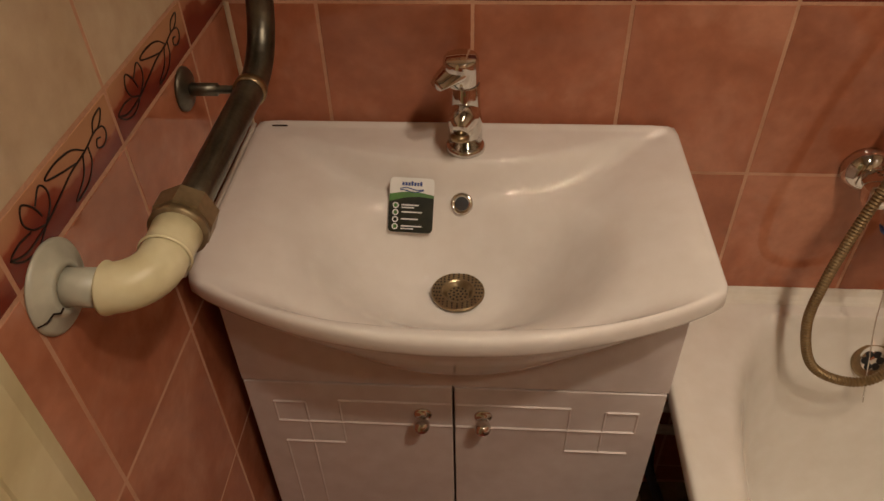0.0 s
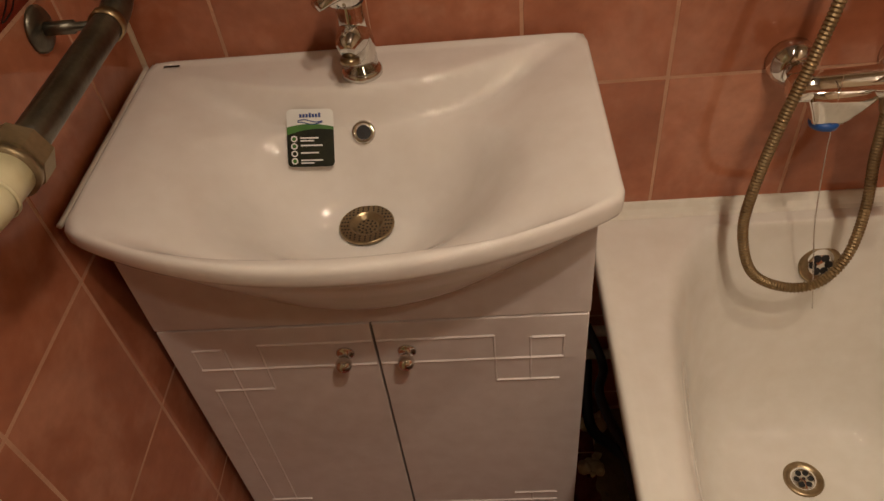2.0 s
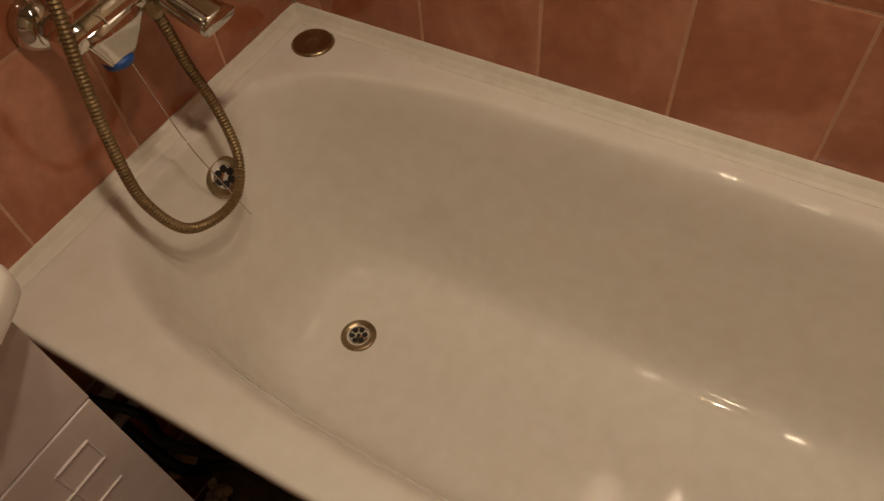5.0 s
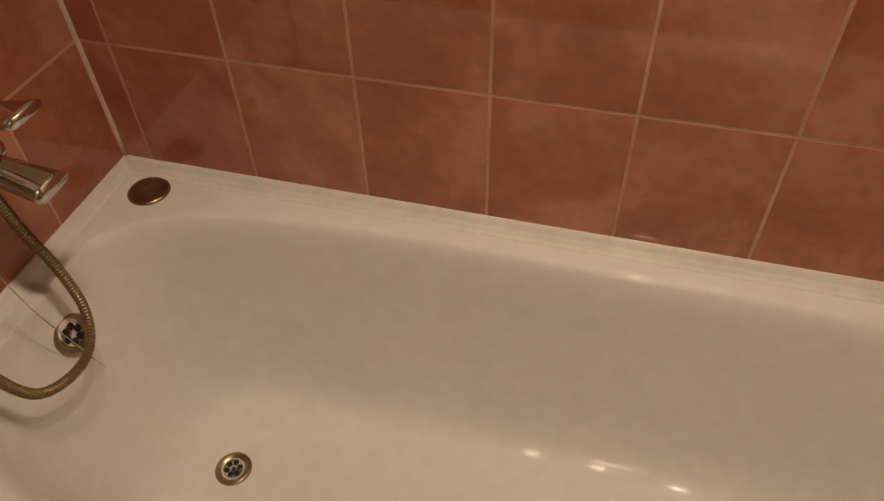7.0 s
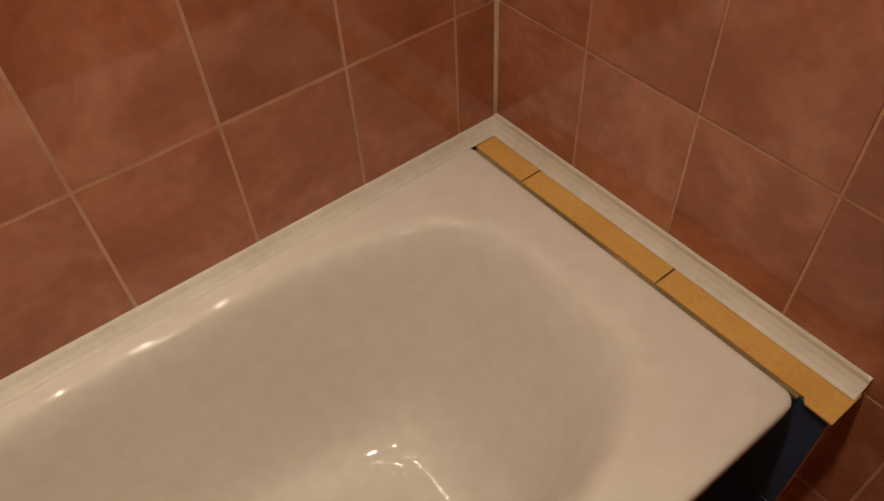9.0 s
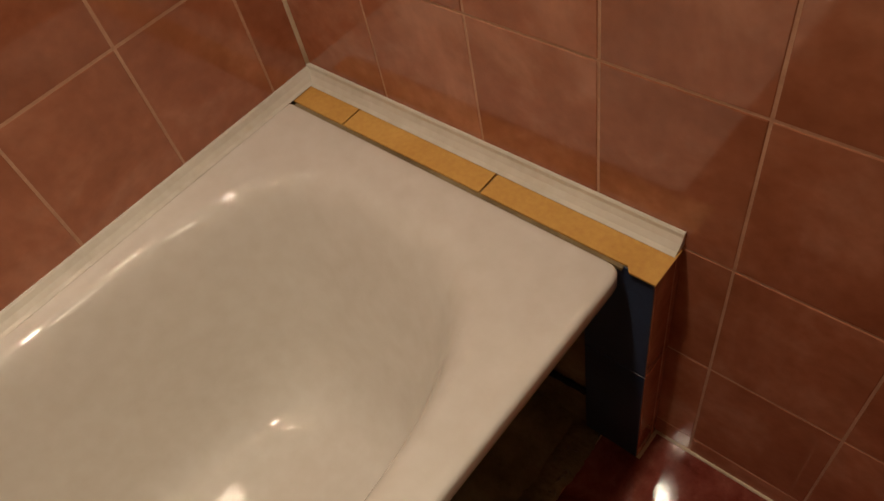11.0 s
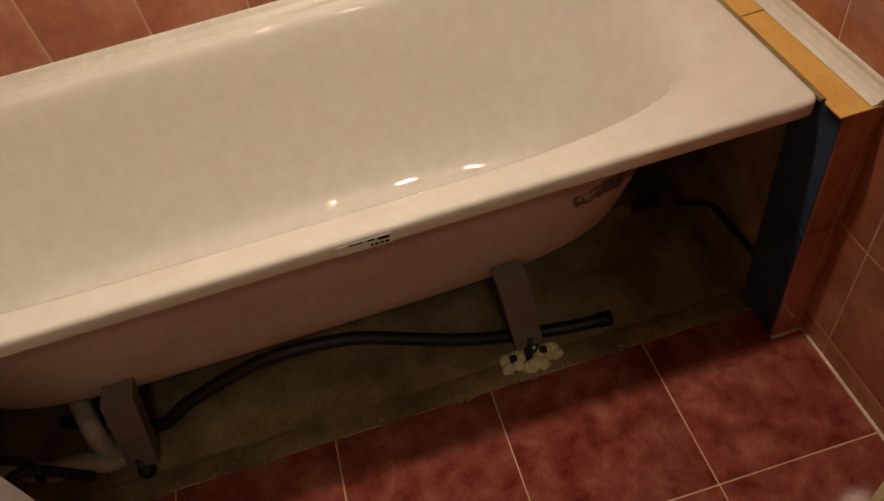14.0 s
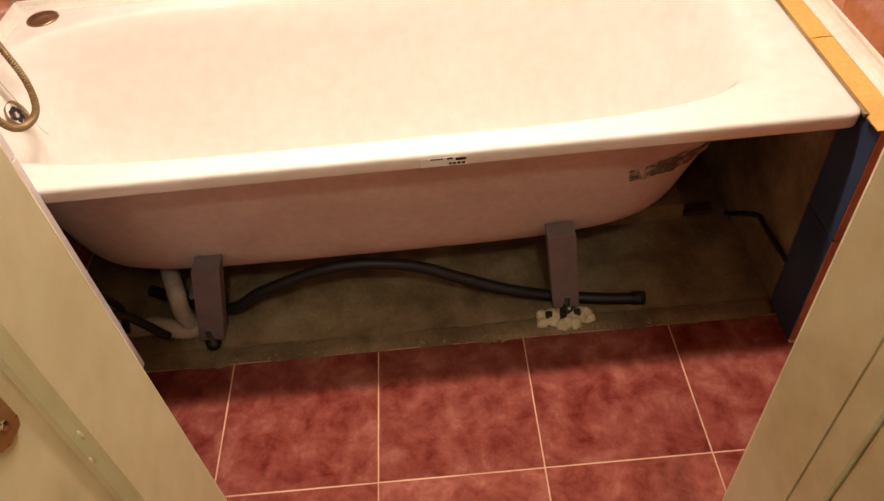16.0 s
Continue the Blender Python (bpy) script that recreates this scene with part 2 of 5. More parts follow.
def lathe(profile, at=(0, 0, 0), axis=(0, 0, 1), n=28, bm=None, cap0=True, cap1=True, squash=1.0):
    """Turns (radius, height) pairs about an axis that starts at a place."""
    q = Vector(axis).normalized().to_track_quat("Z", "Y").to_matrix()
    rings = []
    for r, h in profile:
        rings.append([Vector(at) + q @ Vector((r * math.cos(2 * math.pi * i / n), squash * r * math.sin(2 * math.pi * i / n), h)) for i in range(n)])
    return loft(rings, True, cap0, cap1, bm)


def spline(pts, steps=10):
    P = [Vector(p_) for p_ in pts]
    P = [2 * P[0] - P[1]] + P + [2 * P[-1] - P[-2]]
    out = []
    for i in range(1, len(P) - 2):
        for k in range(steps):
            t = k / steps
            a, b, c, d = P[i - 1], P[i], P[i + 1], P[i + 2]
            out.append(0.5 * ((2 * b) + (c - a) * t + (2 * a - 5 * b + 4 * c - d) * t * t + (3 * b - a - 3 * c + d) * t ** 3))
    out.append(P[-2])
    return out


def tube(path, radius, n=14, bm=None, caps=True, rib=0.0, every=2):
    bm = bm or bmesh.new()
    rings = []
    up = None
    for i, p_ in enumerate(path):
        d = (path[min(i + 1, len(path) - 1)] - path[max(i - 1, 0)]).normalized()
        if up is None:
            up = d.orthogonal().normalized()
        up = (up - d * up.dot(d)).normalized()
        side = d.cross(up)
        r = (radius(i / (len(path) - 1)) if callable(radius) else radius) * (1 + (rib if i % every == 0 else 0))
        rings.append([p_ + r * (math.cos(2 * math.pi * k / n) * up + math.sin(2 * math.pi * k / n) * side) for k in range(n)])
    return loft(rings, True, caps, caps, bm)


def even(path, step):
    out, acc = [path[0]], 0.0
    for a, b in zip(path, path[1:]):
        L_ = (b - a).length
        while acc + L_ >= step:
            t = (step - acc) / L_
            a = a.lerp(b, t)
            out.append(a)
            L_ = (b - a).length
            acc = 0.0
        acc += L_
    return out


def hole_plate(bm, at, axis, r, holes, hole_r, depth=0.002, n=10):
    """Dark dimples of a grid plate."""
    q = Vector(axis).normalized().to_track_quat("Z", "Y").to_matrix()
    for hx, hy in holes:
        lathe([(hole_r, depth), (hole_r * 0.9, depth + 0.0006)], Vector(at) + q @ Vector((hx, hy, 0)), axis, n, bm)


# ---- structure ----
def wall(name, ext):
    return boxed(name, ext, M_GROUT, kind="structure")


wall_north = wall("wall_north", (-TH, XW + TH, 0.0, TH, -0.1, ZC))
wall_east = wall("wall_east", (XW, XW + TH, YD, -0.0005, -0.1, ZC))
wall_south = wall("wall_south", (-TH, XW + TH, YD - TH, YD - 0.0005, -0.1, ZC))
wall_west = part("wall_west", box(box(box(bmesh.new(), -TH, 0, DOOR_A + 0.03, -0.0005, -0.1, ZC), -TH, 0, YD, DOOR_B - 0.03, -0.1, ZC), -TH, 0, DOOR_B - 0.0295, DOOR_A + 0.0295, DOOR_H + 0.03, ZC), M_GROUT, kind="structure")
boxed("ceiling", (-TH - 1.9, XW + TH, YD - 1.0, 1.0, ZC + 0.001, ZC + 0.1), M_CEIL, kind="structure")

# tiled floor and the bare screed under the bath
boxed("floor", (-0.02, 0.6655, YD, 0, -0.05, -0.0012), M_FGROUT, kind="structure")
bm = bmesh.new()
nx, ny = 34, 90
grid = []
for i in range(nx + 1):
    row = []
    for j in range(ny + 1):
        x = 0.666 + (XW - 0.666) * i / nx
        y = YD - 0.0 + (0 - YD) * j / ny
        if i == 0:
            x += 0.008 * noise.noise((y * 14, 0, 0)) + 0.010
        z = -0.010 + 0.012 * noise.noise((x * 7, y * 7, 0)) + 0.005 * noise.noise((x * 30, y * 30, 3)) - (0.02 if i == 0 else 0)
        row.append(bm.verts.new((x, y, z)))
    grid.append(row)
for i in range(nx):
    for j in range(ny):
        bm.faces.new((grid[i][j], grid[i + 1][j], grid[i + 1][j + 1], grid[i][j + 1]))
tagged(part("screed_floor", bm, M_CONC, smooth=True), "rough dusty bare concrete screed under the bathtub", kind="structure")
bm = bmesh.new()
for k in range(230):
    y = random.uniform(YD + 0.02, -0.1)
    x = 0.672 + abs(random.gauss(0, 0.012))
    s = random.uniform(0.002, 0.007)
    bmesh.ops.create_icosphere(bm, subdivisions=1, radius=s, matrix=pose(x, y, -0.004, 0, 0, k * 40) @ Matrix.Diagonal((1.3, 1, 0.7, 1)))
tagged(part("mortar_crumbs", bm, M_CONC), "crumbs of grey mortar along the cut edge of the floor tiles", "rubble", kind="stuff")

# hall outside the door
boxed("hall_floor", (-2.0, -0.021, -2.7, 1.0, -0.06, -0.006), M_HFLOOR, kind="structure")
boxed("hall_wall_west", (-2.1, -2.0, -2.7, 1.0, -0.06, ZC), M_HALL, kind="structure")
boxed("hall_wall_north", (-2.0, -TH, 0.9, 1.0, -0.06, ZC), M_HALL, kind="structure")
boxed("hall_wall_south", (-2.0, -TH, -2.8, -2.7, -0.06, ZC), M_HALL, kind="structure")
boxed("hall_wall_east", (-TH - 0.01, -TH - 0.0005, DOOR_A + 0.12, 0.9, -0.06, ZC), M_HALL, kind="structure")
boxed("hall_wall_east", (-TH - 0.01, -TH - 0.0005, -2.7, DOOR_B - 0.12, -0.06, ZC), M_HALL, kind="structure")


# ---- door frame and leaf ----
def door_frame():
    f_ = thing("door_frame", (0, -0.975, 0), "old wooden door frame in thick glossy cream paint, chipped and dripped", "door frame")
    def piece(name, bm, label="", mat=M_CREAM, parent=None):
        ob = part(name, bm, mat, parent or f_, label)
        if parent is None:
            ob.matrix_parent_inverse = f_.matrix_world.inverted()
        else:
            ob.matrix_parent_inverse = Matrix()
        return ob
    for side, y0 in ((1, DOOR_A), (-1, DOOR_B)):
        # lining with a rebate, as a lofted profile along z
        prof = [(0.012, 0), (-0.074, 0), (-0.078, 0.002), (-0.082, 0.008), (-0.086, 0.0095), (-0.165, 0.0095), (-0.168, 0.004), (-0.176, 0.003), (-0.180, 0.006), (-0.184, 0.0045), (-0.196, 0.0045), (-0.200, 0.010), (-0.206, 0.010), (-0.206, 0.0285), (0.012, 0.0285)]
        if side < 0:
            prof = [(0.012, 0), (-0.0630, 0), (-0.0640, 0.002), (-0.0650, 0.002), (-0.066, 0.0), (-0.096, 0.0), (-0.099, 0.005), (-0.099, 0.0285), (0.012, 0.0285)]
        rings = [[Vector((px_, y0 + side * py_, z)) for px_, py_ in prof] for z in (0.0, 0.7, 1.4, DOOR_H)]
        bm = loft(rings, True, True, True)
        piece("jamb", bm)
        # casing on the room side
        rings = [[Vector((px_, y0 + side * py_, z)) for px_, py_ in ((0.0, 0.029), (0.0125, 0.0), (0.020, 0.004), (0.021, 0.040), (0.018, 0.046), (0.018, 0.088), (0.013, 0.106), (0.0, 0.108))] for z in (0.0, DOOR_H + 0.02)]
        piece("casing", loft(rings, True, True, True))
    bm = box(bmesh.new(), -0.165, 0.012, DOOR_B, DOOR_A, DOOR_H, DOOR_H + 0.0295)
    piece("head_jamb", bm)
    bm = box(bmesh.new(), 0.0005, 0.020, DOOR_B - 0.108, DOOR_A + 0.108, DOOR_H + 0.0305, DOOR_H + 0.13, bevel=0.004)
    piece("head_casing", bm)
    # strike plate
    bm = bmesh.new()
    z0, z1, xa, xb = 0.990, 1.066, -0.134, -0.103
    y = DOOR_A + 0.0080
    out = [(xa + 0.003, z1), (xb - 0.002, z1 - 0.012), (xb, z1 - 0.016), (xb, z0 + 0.004), (xb - 0.003, z0), (xa + 0.014, z0 + 0.001), (xa + 0.006, z0 + 0.006), (xa, z0 + 0.016), (xa - 0.005, z0 + 0.030), (xa - 0.006, z0 + 0.046), (xa - 0.003, z1 - 0.016), (xa + 0.001, z1 - 0.004)]
    loft([[Vector((a, y + d, b)) for a, b in out] for d in (0.0, -0.0015)], True, False, True, bm)
    sp = piece("strike_plate", bm, "tarnished brass strike plate", M_BRASS)
    for zz in (z1 - 0.012, z0 + 0.014):
        piece_ = part("screw", lathe([(0.0, 0.0), (0.0035, 0), (0.003, 0.0012), (0.0, 0.0016)], (xb - 0.012, y - 0.0016, zz), (0, -1, 0), 12), M_CHROME, sp)
    # black plate painted as the shade in the latch opening
    bm = bmesh.new()
    box(bm, xa + 0.013, xb - 0.009, y - 0.0022, y - 0.0016, z0 + 0.028, z1 - 0.024, 0.0002)
    part("latch_hole_shade", bm, M_DARK, sp)
    # drips and chips in the paint
    bm = bmesh.new()
    for k in range(14):
        zz = random.uniform(0.35, 1.3)
        s = random.uniform(0.0015, 0.0035)
        bmesh.ops.create_icosphere(bm, subdivisions=2, radius=s, matrix=pose(random.uniform(-0.095, -0.072), DOOR_A + 0.003, zz) @ Matrix.Diagonal((1, 0.5, 2.2, 1)))
    ob = part("paint_drip", bm, M_CREAM, f_, "hardened drips of cream paint", True)
    ob.matrix_parent_inverse = f_.matrix_world.inverted()
    return f_


door_frame()


def door_leaf():
    d = thing("door_leaf", (-0.105, DOOR_B - 0.02, 0.01), "open hollow wooden door painted glossy cream with a raised moulding", "door")
    inv = d.matrix_world.inverted()
    y = DOOR_B + 0.0
    body = boxed("panel", (-0.72, -0.0995, y - 0.038, y - 0.002, 0.012, DOOR_H - 0.004), M_CREAM, d, bevel=0.003)
    bm = bmesh.new()
    for x0, x1, z0, z1 in ((-0.70, -0.145, 0.10, 0.125), (-0.70, -0.145, 1.88, 1.905), (-0.165, -0.145, 0.1255, 1.8795), (-0.70, -0.68, 0.1255, 1.8795)):
        box(bm, x0, x1, y - 0.002, y + 0.004, z0, z1, bevel=0.002)
    mould = part("moulding", bm, M_CREAM, d)
    hinges = [part("hinge", lathe([(0.006, 0), (0.006, 0.09)], (-0.1005, y + 0.004, zz), (0, 0, 1), 12), M_CREAM, d) for zz in (0.25, 1.75)]
    for o in (body, mould, *hinges):
        o.matrix_parent_inverse = inv


door_leaf()


# ---- bathtub ----
def superellipse(cx, cy, a, b0, b1, n0, n1, k, count):
    t = 2 * math.pi * k / count
    c, s = math.cos(t), math.sin(t)
    b, n = (b0, n0) if s > 0 else (b1, n1)
    return cx + a * math.copysign(abs(c) ** (2 / n), c), cy + b * math.copysign(abs(s) ** (2 / n), s)


def rect_ray(cx, cy, dx, dy, x0, x1, y0, y1, r):
    """Where a ray from the middle leaves a rectangle with rounded corners."""
    lo, hi = 0.0, 3.0
    for _ in range(26):
        m_ = (lo + hi) / 2
        x, y = cx + dx * m_, cy + dy * m_
        qx, qy = max(x0 + r - x, x - x1 + r, 0), max(y0 + r - y, y - y1 + r, 0)
        inside = qx * qx + qy * qy <= r * r and x0 <= x <= x1 and y0 <= y <= y1
        lo, hi = (m_, hi) if inside else (lo, m_)
    return cx + dx * lo, cy + dy * lo


NB = 320
LEVELS = [(-0.10, 0.0), (-0.055, -0.0010), (-0.01, -0.0035), (0.035, -0.0085), (0.075, -0.016), (0.115, -0.027), (0.15, -0.039), (0.19, -0.057), (0.28, -0.105), (0.39, -0.175), (0.505, -0.245),
          (0.600, -0.303), (0.650, -0.331), (0.705, -0.355), (0.765, -0.374), (0.83, -0.389), (0.90, -0.4005), (0.98, -0.4090), (1.07, -0.4145), (1.17, -0.4178), (1.28, -0.4190)]


def tub_ring(s, z, grow=0.0, end=0.0):
    ring = []
    ta = [0.976, -0.840, 0.288 + grow, 0.813 + grow, 0.765 + grow + end, 3.7, 4.0 + 30 * end]
    bo = [1.000, -0.780, 0.176 + grow, 0.600 + grow, 0.590 + grow + 2 * end, 5.0, 3.4 + 30 * end]
    v = [a + (b - a) * s for a, b in zip(ta, bo)]
    for k in range(NB):
        x, y = superellipse(*v, k, NB)
        if not grow:
            y = min(y, -0.043 - 0.030 * (s + 0.10))
        ring.append(Vector((x, y, z)))
    return ring


def bathtub():
    t = thing("bathtub", (0.97, -0.85, 0), "white enamelled steel bathtub without front panel, standing on grey legs", "bathtub")
    inv = t.matrix_world.inverted()
    made = []
    rings = [tub_ring(s, RIM + dz) for s, dz in LEVELS]
    last = rings[-1]
    c = Vector((1.000, -0.78, RIM - 0.421))
    for f_ in (0.75, 0.45, 0.15, 0.02):
        rings.append([c + (p_ - c) * f_ for p_ in last])
        for p_ in rings[-1]:
            p_.z = RIM - 0.421
    deck = []
    # deck from the basin's edge to the rounded outer rim, and the rolled lip
    outer = lambda r, off: [rect_ray(0.972, -0.85, p_.x - 0.972, p_.y + 0.85, TX0 - off, TX1 + off, TY1 - off, TY0 + off, r) for p_ in rings[0]]
    seq = [(-0.0300, 0.010, 0.0004), (-0.0275, 0.011, 0.0007), (-0.0245, 0.012, 0.001), (-0.014, 0.012, 0.001), (-0.006, 0.018, 0.001), (-0.0022, 0.020, -0.0012), (0.0, 0.022, -0.006), (0.0, 0.022, -0.026), (-0.002, 0.02, -0.030), (-0.008, 0.016, -0.031), (-0.010, 0.014, -0.029), (-0.011, 0.012, -0.010)]
    for off, r, dz in seq:
        deck.append([Vector((x, y, RIM + dz)) for x, y in outer(r, off)])
    mid = [a.lerp(b, 0.5) for a, b in zip(rings[0], deck[0])]
    bm = loft(list(reversed(deck)) + [mid] + rings, True, False, True)
    made.append(part("basin", bm, M_ENAMEL, t, smooth=True))
    # outside of the shell
    shell = []
    for s, dz in LEVELS:
        if dz < -0.012:
            shell.append(tub_ring(s, RIM + dz - 0.005, 0.005, 0.022))
    top = [[Vector((x, y, RIM - 0.008)) for x, y in outer(0.014, -0.0125)]]
    r2 = [a.lerp(b, 0.55) for a, b in zip(top[0], shell[0])]
    for p_ in r2:
        p_.z = RIM - 0.022
    shell = top + [r2] + shell
    b = shell[-1]
    shell.append([Vector((0.982, -0.78, RIM - 0.430)) + (p_ - Vector((0.982, -0.78, p_.z))) * 0.4 for p_ in b])
    made.append(part("shell", loft(shell, True, False, True), M_SHELL, t, "pinkish primed steel outer side of the bath", True))
    # drain, overflow, tap hole cover
    def grating(name, at, axis, R, holes, label):
        bm = lathe([(R, 0), (R, 0.0015), (R * 0.93, 0.004), (R * 0.80, 0.0042), (R * 0.66, 0.0012), (R * 0.60, 0.0005)], at, axis, 36)
        g = part(name, bm, M_STEEL, t, label, True)
        g.matrix_parent_inverse = inv
        q = Vector(axis).normalized().to_track_quat("Z", "Y").to_matrix()
        bm = lathe([(R * 0.58, 0.0006), (R * 0.56, 0.0022), (0.0004, 0.0026)], at, axis, 30)
        part("grid", bm, M_CHROME, g, smooth=True)
        # black discs on the plate stand in for the shade of its holes
        bm = bmesh.new()
        for hx, hy, hr in holes:
            lathe([(hr, 0.0022), (hr, 0.0030)], Vector(at) + q @ Vector((hx * R, hy * R, 0)), axis, 12, bm)
        part("hole", bm, M_DARK, g)
        return g
    six = [(0.36 * math.cos(a), 0.36 * math.sin(a), 0.0052) for a in [math.pi / 3 * k for k in range(6)]] + [(0, 0, 0.003)]
    grating("drain", (0.996, -0.267, RIM - 0.4205), (0, 0, 1), 0.034, six, "steel bath drain with six round holes")
    grating("overflow", (1.003, -0.0640, 0.500), (0, -0.90, 0.42), 0.035, [(x_, y_, 0.0065) for x_, y_, _ in six[:6]], "chrome overflow grating")
    h_ = part("hole_cover", lathe([(0.037, 0), (0.037, 0.002), (0.034, 0.005), (0.030, 0.0055), (0.022, 0.0022), (0.014, 0.0018), (0.012, 0.003), (0.0005, 0.0034)], (1.262, -0.078, RIM - 0.0005), (0, 0, 1), 36), M_STEEL, t, "tarnished steel cover of the tap hole", True)
    h_.matrix_parent_inverse = inv
    bm = bmesh.new()
    for k in range(12):
        a = math.pi / 6 * k
        lathe([(0.0016, 0), (0.0012, 0.0012)], (1.262 + 0.009 * math.cos(a), -0.078 + 0.009 * math.sin(a), RIM + 0.002), (0, 0, 1), 8, bm)
    part("slot", bm, M_CHROME, h_)
    # maker's label on the lip
    bm = box(bmesh.new(), TX0 - 0.0008, TX0 + 0.001, -1.010, -0.930, RIM - 0.027, RIM - 0.009)
    lab = part("label", bm, M_LABELW, t, "small half torn white sticker")
    bm = bmesh.new()
    for k, (a, w, z, h) in enumerate(((-1.008, 0.018, -0.016, 0.005), (-0.985, 0.010, -0.013, 0.003), (-1.006, 0.006, -0.024, 0.004), (-0.998, 0.006, -0.024, 0.004), (-0.990, 0.006, -0.024, 0.004), (-0.982, 0.004, -0.024, 0.004), (-0.968, 0.022, -0.012, 0.002))):
        box(bm, TX0 - 0.0016, TX0 - 0.0007, a, a + w, RIM + z, RIM + z + h)
    ink = part("print", bm, M_INK, lab)
    made.append(lab)
    # patch of old filler on the shell
    bm = bmesh.new()
    sv, dv = [a_ for a_, b_ in LEVELS], [-b_ for a_, b_ in LEVELS]
    lev = []
    for i in range(14):
        dz = 0.100 + 0.120 * i / 13
        s_ = float(np.interp(dz, dv, sv))
        lev.append(tub_ring(s_, RIM - dz - 0.005, 0.0085, 0.022))
    cols = [k for k in range(NB) if lev[0][k].x < 0.86 and -1.60 < lev[0][k].y < -1.30]
    cols.sort(key=lambda k: -lev[0][k].y)
    grid_ = []
    for i, ring in enumerate(lev):
        row_ = []
        for a_, b_ in zip(cols, cols[1:]):
            for f_ in (0, 0.4, 0.8):
                p_ = ring[a_].lerp(ring[b_], f_)
                row_.append(p_ + Vector((-1, -0.6, 0)).normalized() * (0.004 * noise.noise(p_ * 60) + 0.003 * noise.noise(p_ * 160)))
        grid_.append([bm.verts.new(p_) for p_ in row_])
    span = len(grid_[0])
    for i in range(13):
        for k in range(span - 1):
            p_ = grid_[i][k].co
            u_ = (p_.y + 1.435) / 0.105
            v_ = (i - 8.2 - 1.6 * u_) / 2.8
            if u_ * u_ + v_ * v_ + 0.9 * noise.noise(p_ * 34) < 0.85:
                bm.faces.new((grid_[i][k], grid_[i][k + 1], grid_[i + 1][k + 1], grid_[i + 1][k]))
    for v_ in [v_ for v_ in bm.verts if not v_.link_faces]:
        bm.verts.remove(v_)
    made.append(part("filler_patch", bm, M_RUST, t, "scraped patch of rusty filler", True))
    # legs
    for y, tilt in ((-0.388, -0.055), (-1.226, 0.021)):
        bm = bmesh.new()
        x0, x1 = 0.726, 0.772
        w = 0.030
        prof = [(x0, y - w), (x0, y + w), (x1, y + w), (x1, y - w)]
        rings = [[Vector((a, b + dy, z_)) for a, b in prof] for dy, z_ in ((0, 0.016), (tilt, 0.252))]
        loft(rings, True, True, True, bm)
        leg = part("leg", bm, M_LEG, t, "grey metal channel leg")
        leg.matrix_parent_inverse = inv
        part("foot", lathe([(0.006, 0.05), (0.006, 0.02), (0.016, 0.018), (0.018, 0.006), (0.018, -0.001)], (0.726, y, 0.0), (0, 0, 1), 20), M_DARK, leg, "black plastic levelling foot", True)
        part("nut", lathe([(0.010, 0.026), (0.010, 0.036)], (0.726, y, 0.0), (0, 0, 1), 6), M_CHROME, leg)
        part("cross_bar", box(bmesh.new(), 0.773, 1.22, y - w, y + w, 0.112, 0.126, 0.002), M_LEG, leg)
    for o in made:
        o.matrix_parent_inverse = inv


bathtub()


# ---- skirting round the bath ----
def cove(name, a, b, inward, label, w=0.026, h=0.030, z=RIM + 0.0012):
    """A hollow quarter moulding from a to b along a wall."""
    a, b, n = Vector((*a, z)), Vector((*b, z)), Vector((*inward, 0))
    prof = [(0.0, 0.0), (w, 0.0), (w, 0.0007), (w * 0.72, 0.003), (w * 0.42, 0.010), (w * 0.22, 0.018), (0.005, h - 0.002), (0.003, h), (0.0, h)]
    rings = [[p_ + n * u + Vector((0, 0, v)) for u, v in prof] for p_ in (a, b)]
    ob = part(name, loft(rings, True, True, True), M_WHITETRIM)
    return tagged(ob, label, "skirting")


cove("bath_skirting", (XW - 0.0005, YD + 0.001), (XW - 0.0005, -0.001), (-1, 0), "white plastic bath skirting along the long tiled wall", h=0.020)
cove("bath_skirting", (0.625, -0.0005), (XW - 0.001, -0.0005), (0, -1), "white plastic bath skirting under the mixer tap", w=0.022, h=0.020)

def loose_bits():
    """Crumbs of old mortar along the edge of the tiles, and what lies against the end wall."""
    bm = bmesh.new()
    for k in range(120):
        y = random.uniform(-1.66, -0.20)
        x = 0.6665 + abs(random.gauss(0, 0.016)) * (0.35 + 0.9 * abs(noise.noise(Vector((y * 7, 0, 0)))))
        r = random.uniform(0.0015, 0.0052)
        m_ = pose(x + r, y, r * 0.15, random.uniform(0, 90), 0, random.uniform(0, 180)) @ Matrix.Diagonal((1.7, 1, 0.4, 1))
        bmesh.ops.create_icosphere(bm, subdivisions=1, radius=r, matrix=m_)
    for v in bm.verts:
        v.co += v.co.normalized() * 0.0012 * noise.noise(v.co * 400)
        v.co.z = max(v.co.z, -0.0005)
    tagged(part("mortar_crumbs", bm, M_CRUMB), "pale crumbs of mortar along the edge of the floor tiles", kind="stuff")
    # dark crack in the ledge's side, built as a black tube
    path = spline([(0.999, -1.695, 0.004), (0.863, -1.695, 0.125), (0.808, -1.695, 0.135), (0.697, -1.695, 0.148)], 10)
    tagged(part("black_crack", tube(path, 0.0055, 10, rib=0.25, every=3), M_DARK, smooth=True), "short black tube drawn for a crack in the plastered side of the ledge", "cord")
    bm = box(bmesh.new(), 1.005, 1.040, -1.66, -1.47, 0.0, 0.014, 0.002)
    tagged(part("wood_batten", bm, M_BATTEN), "dusty brown wooden batten on the screed under the bathtub", "batten")


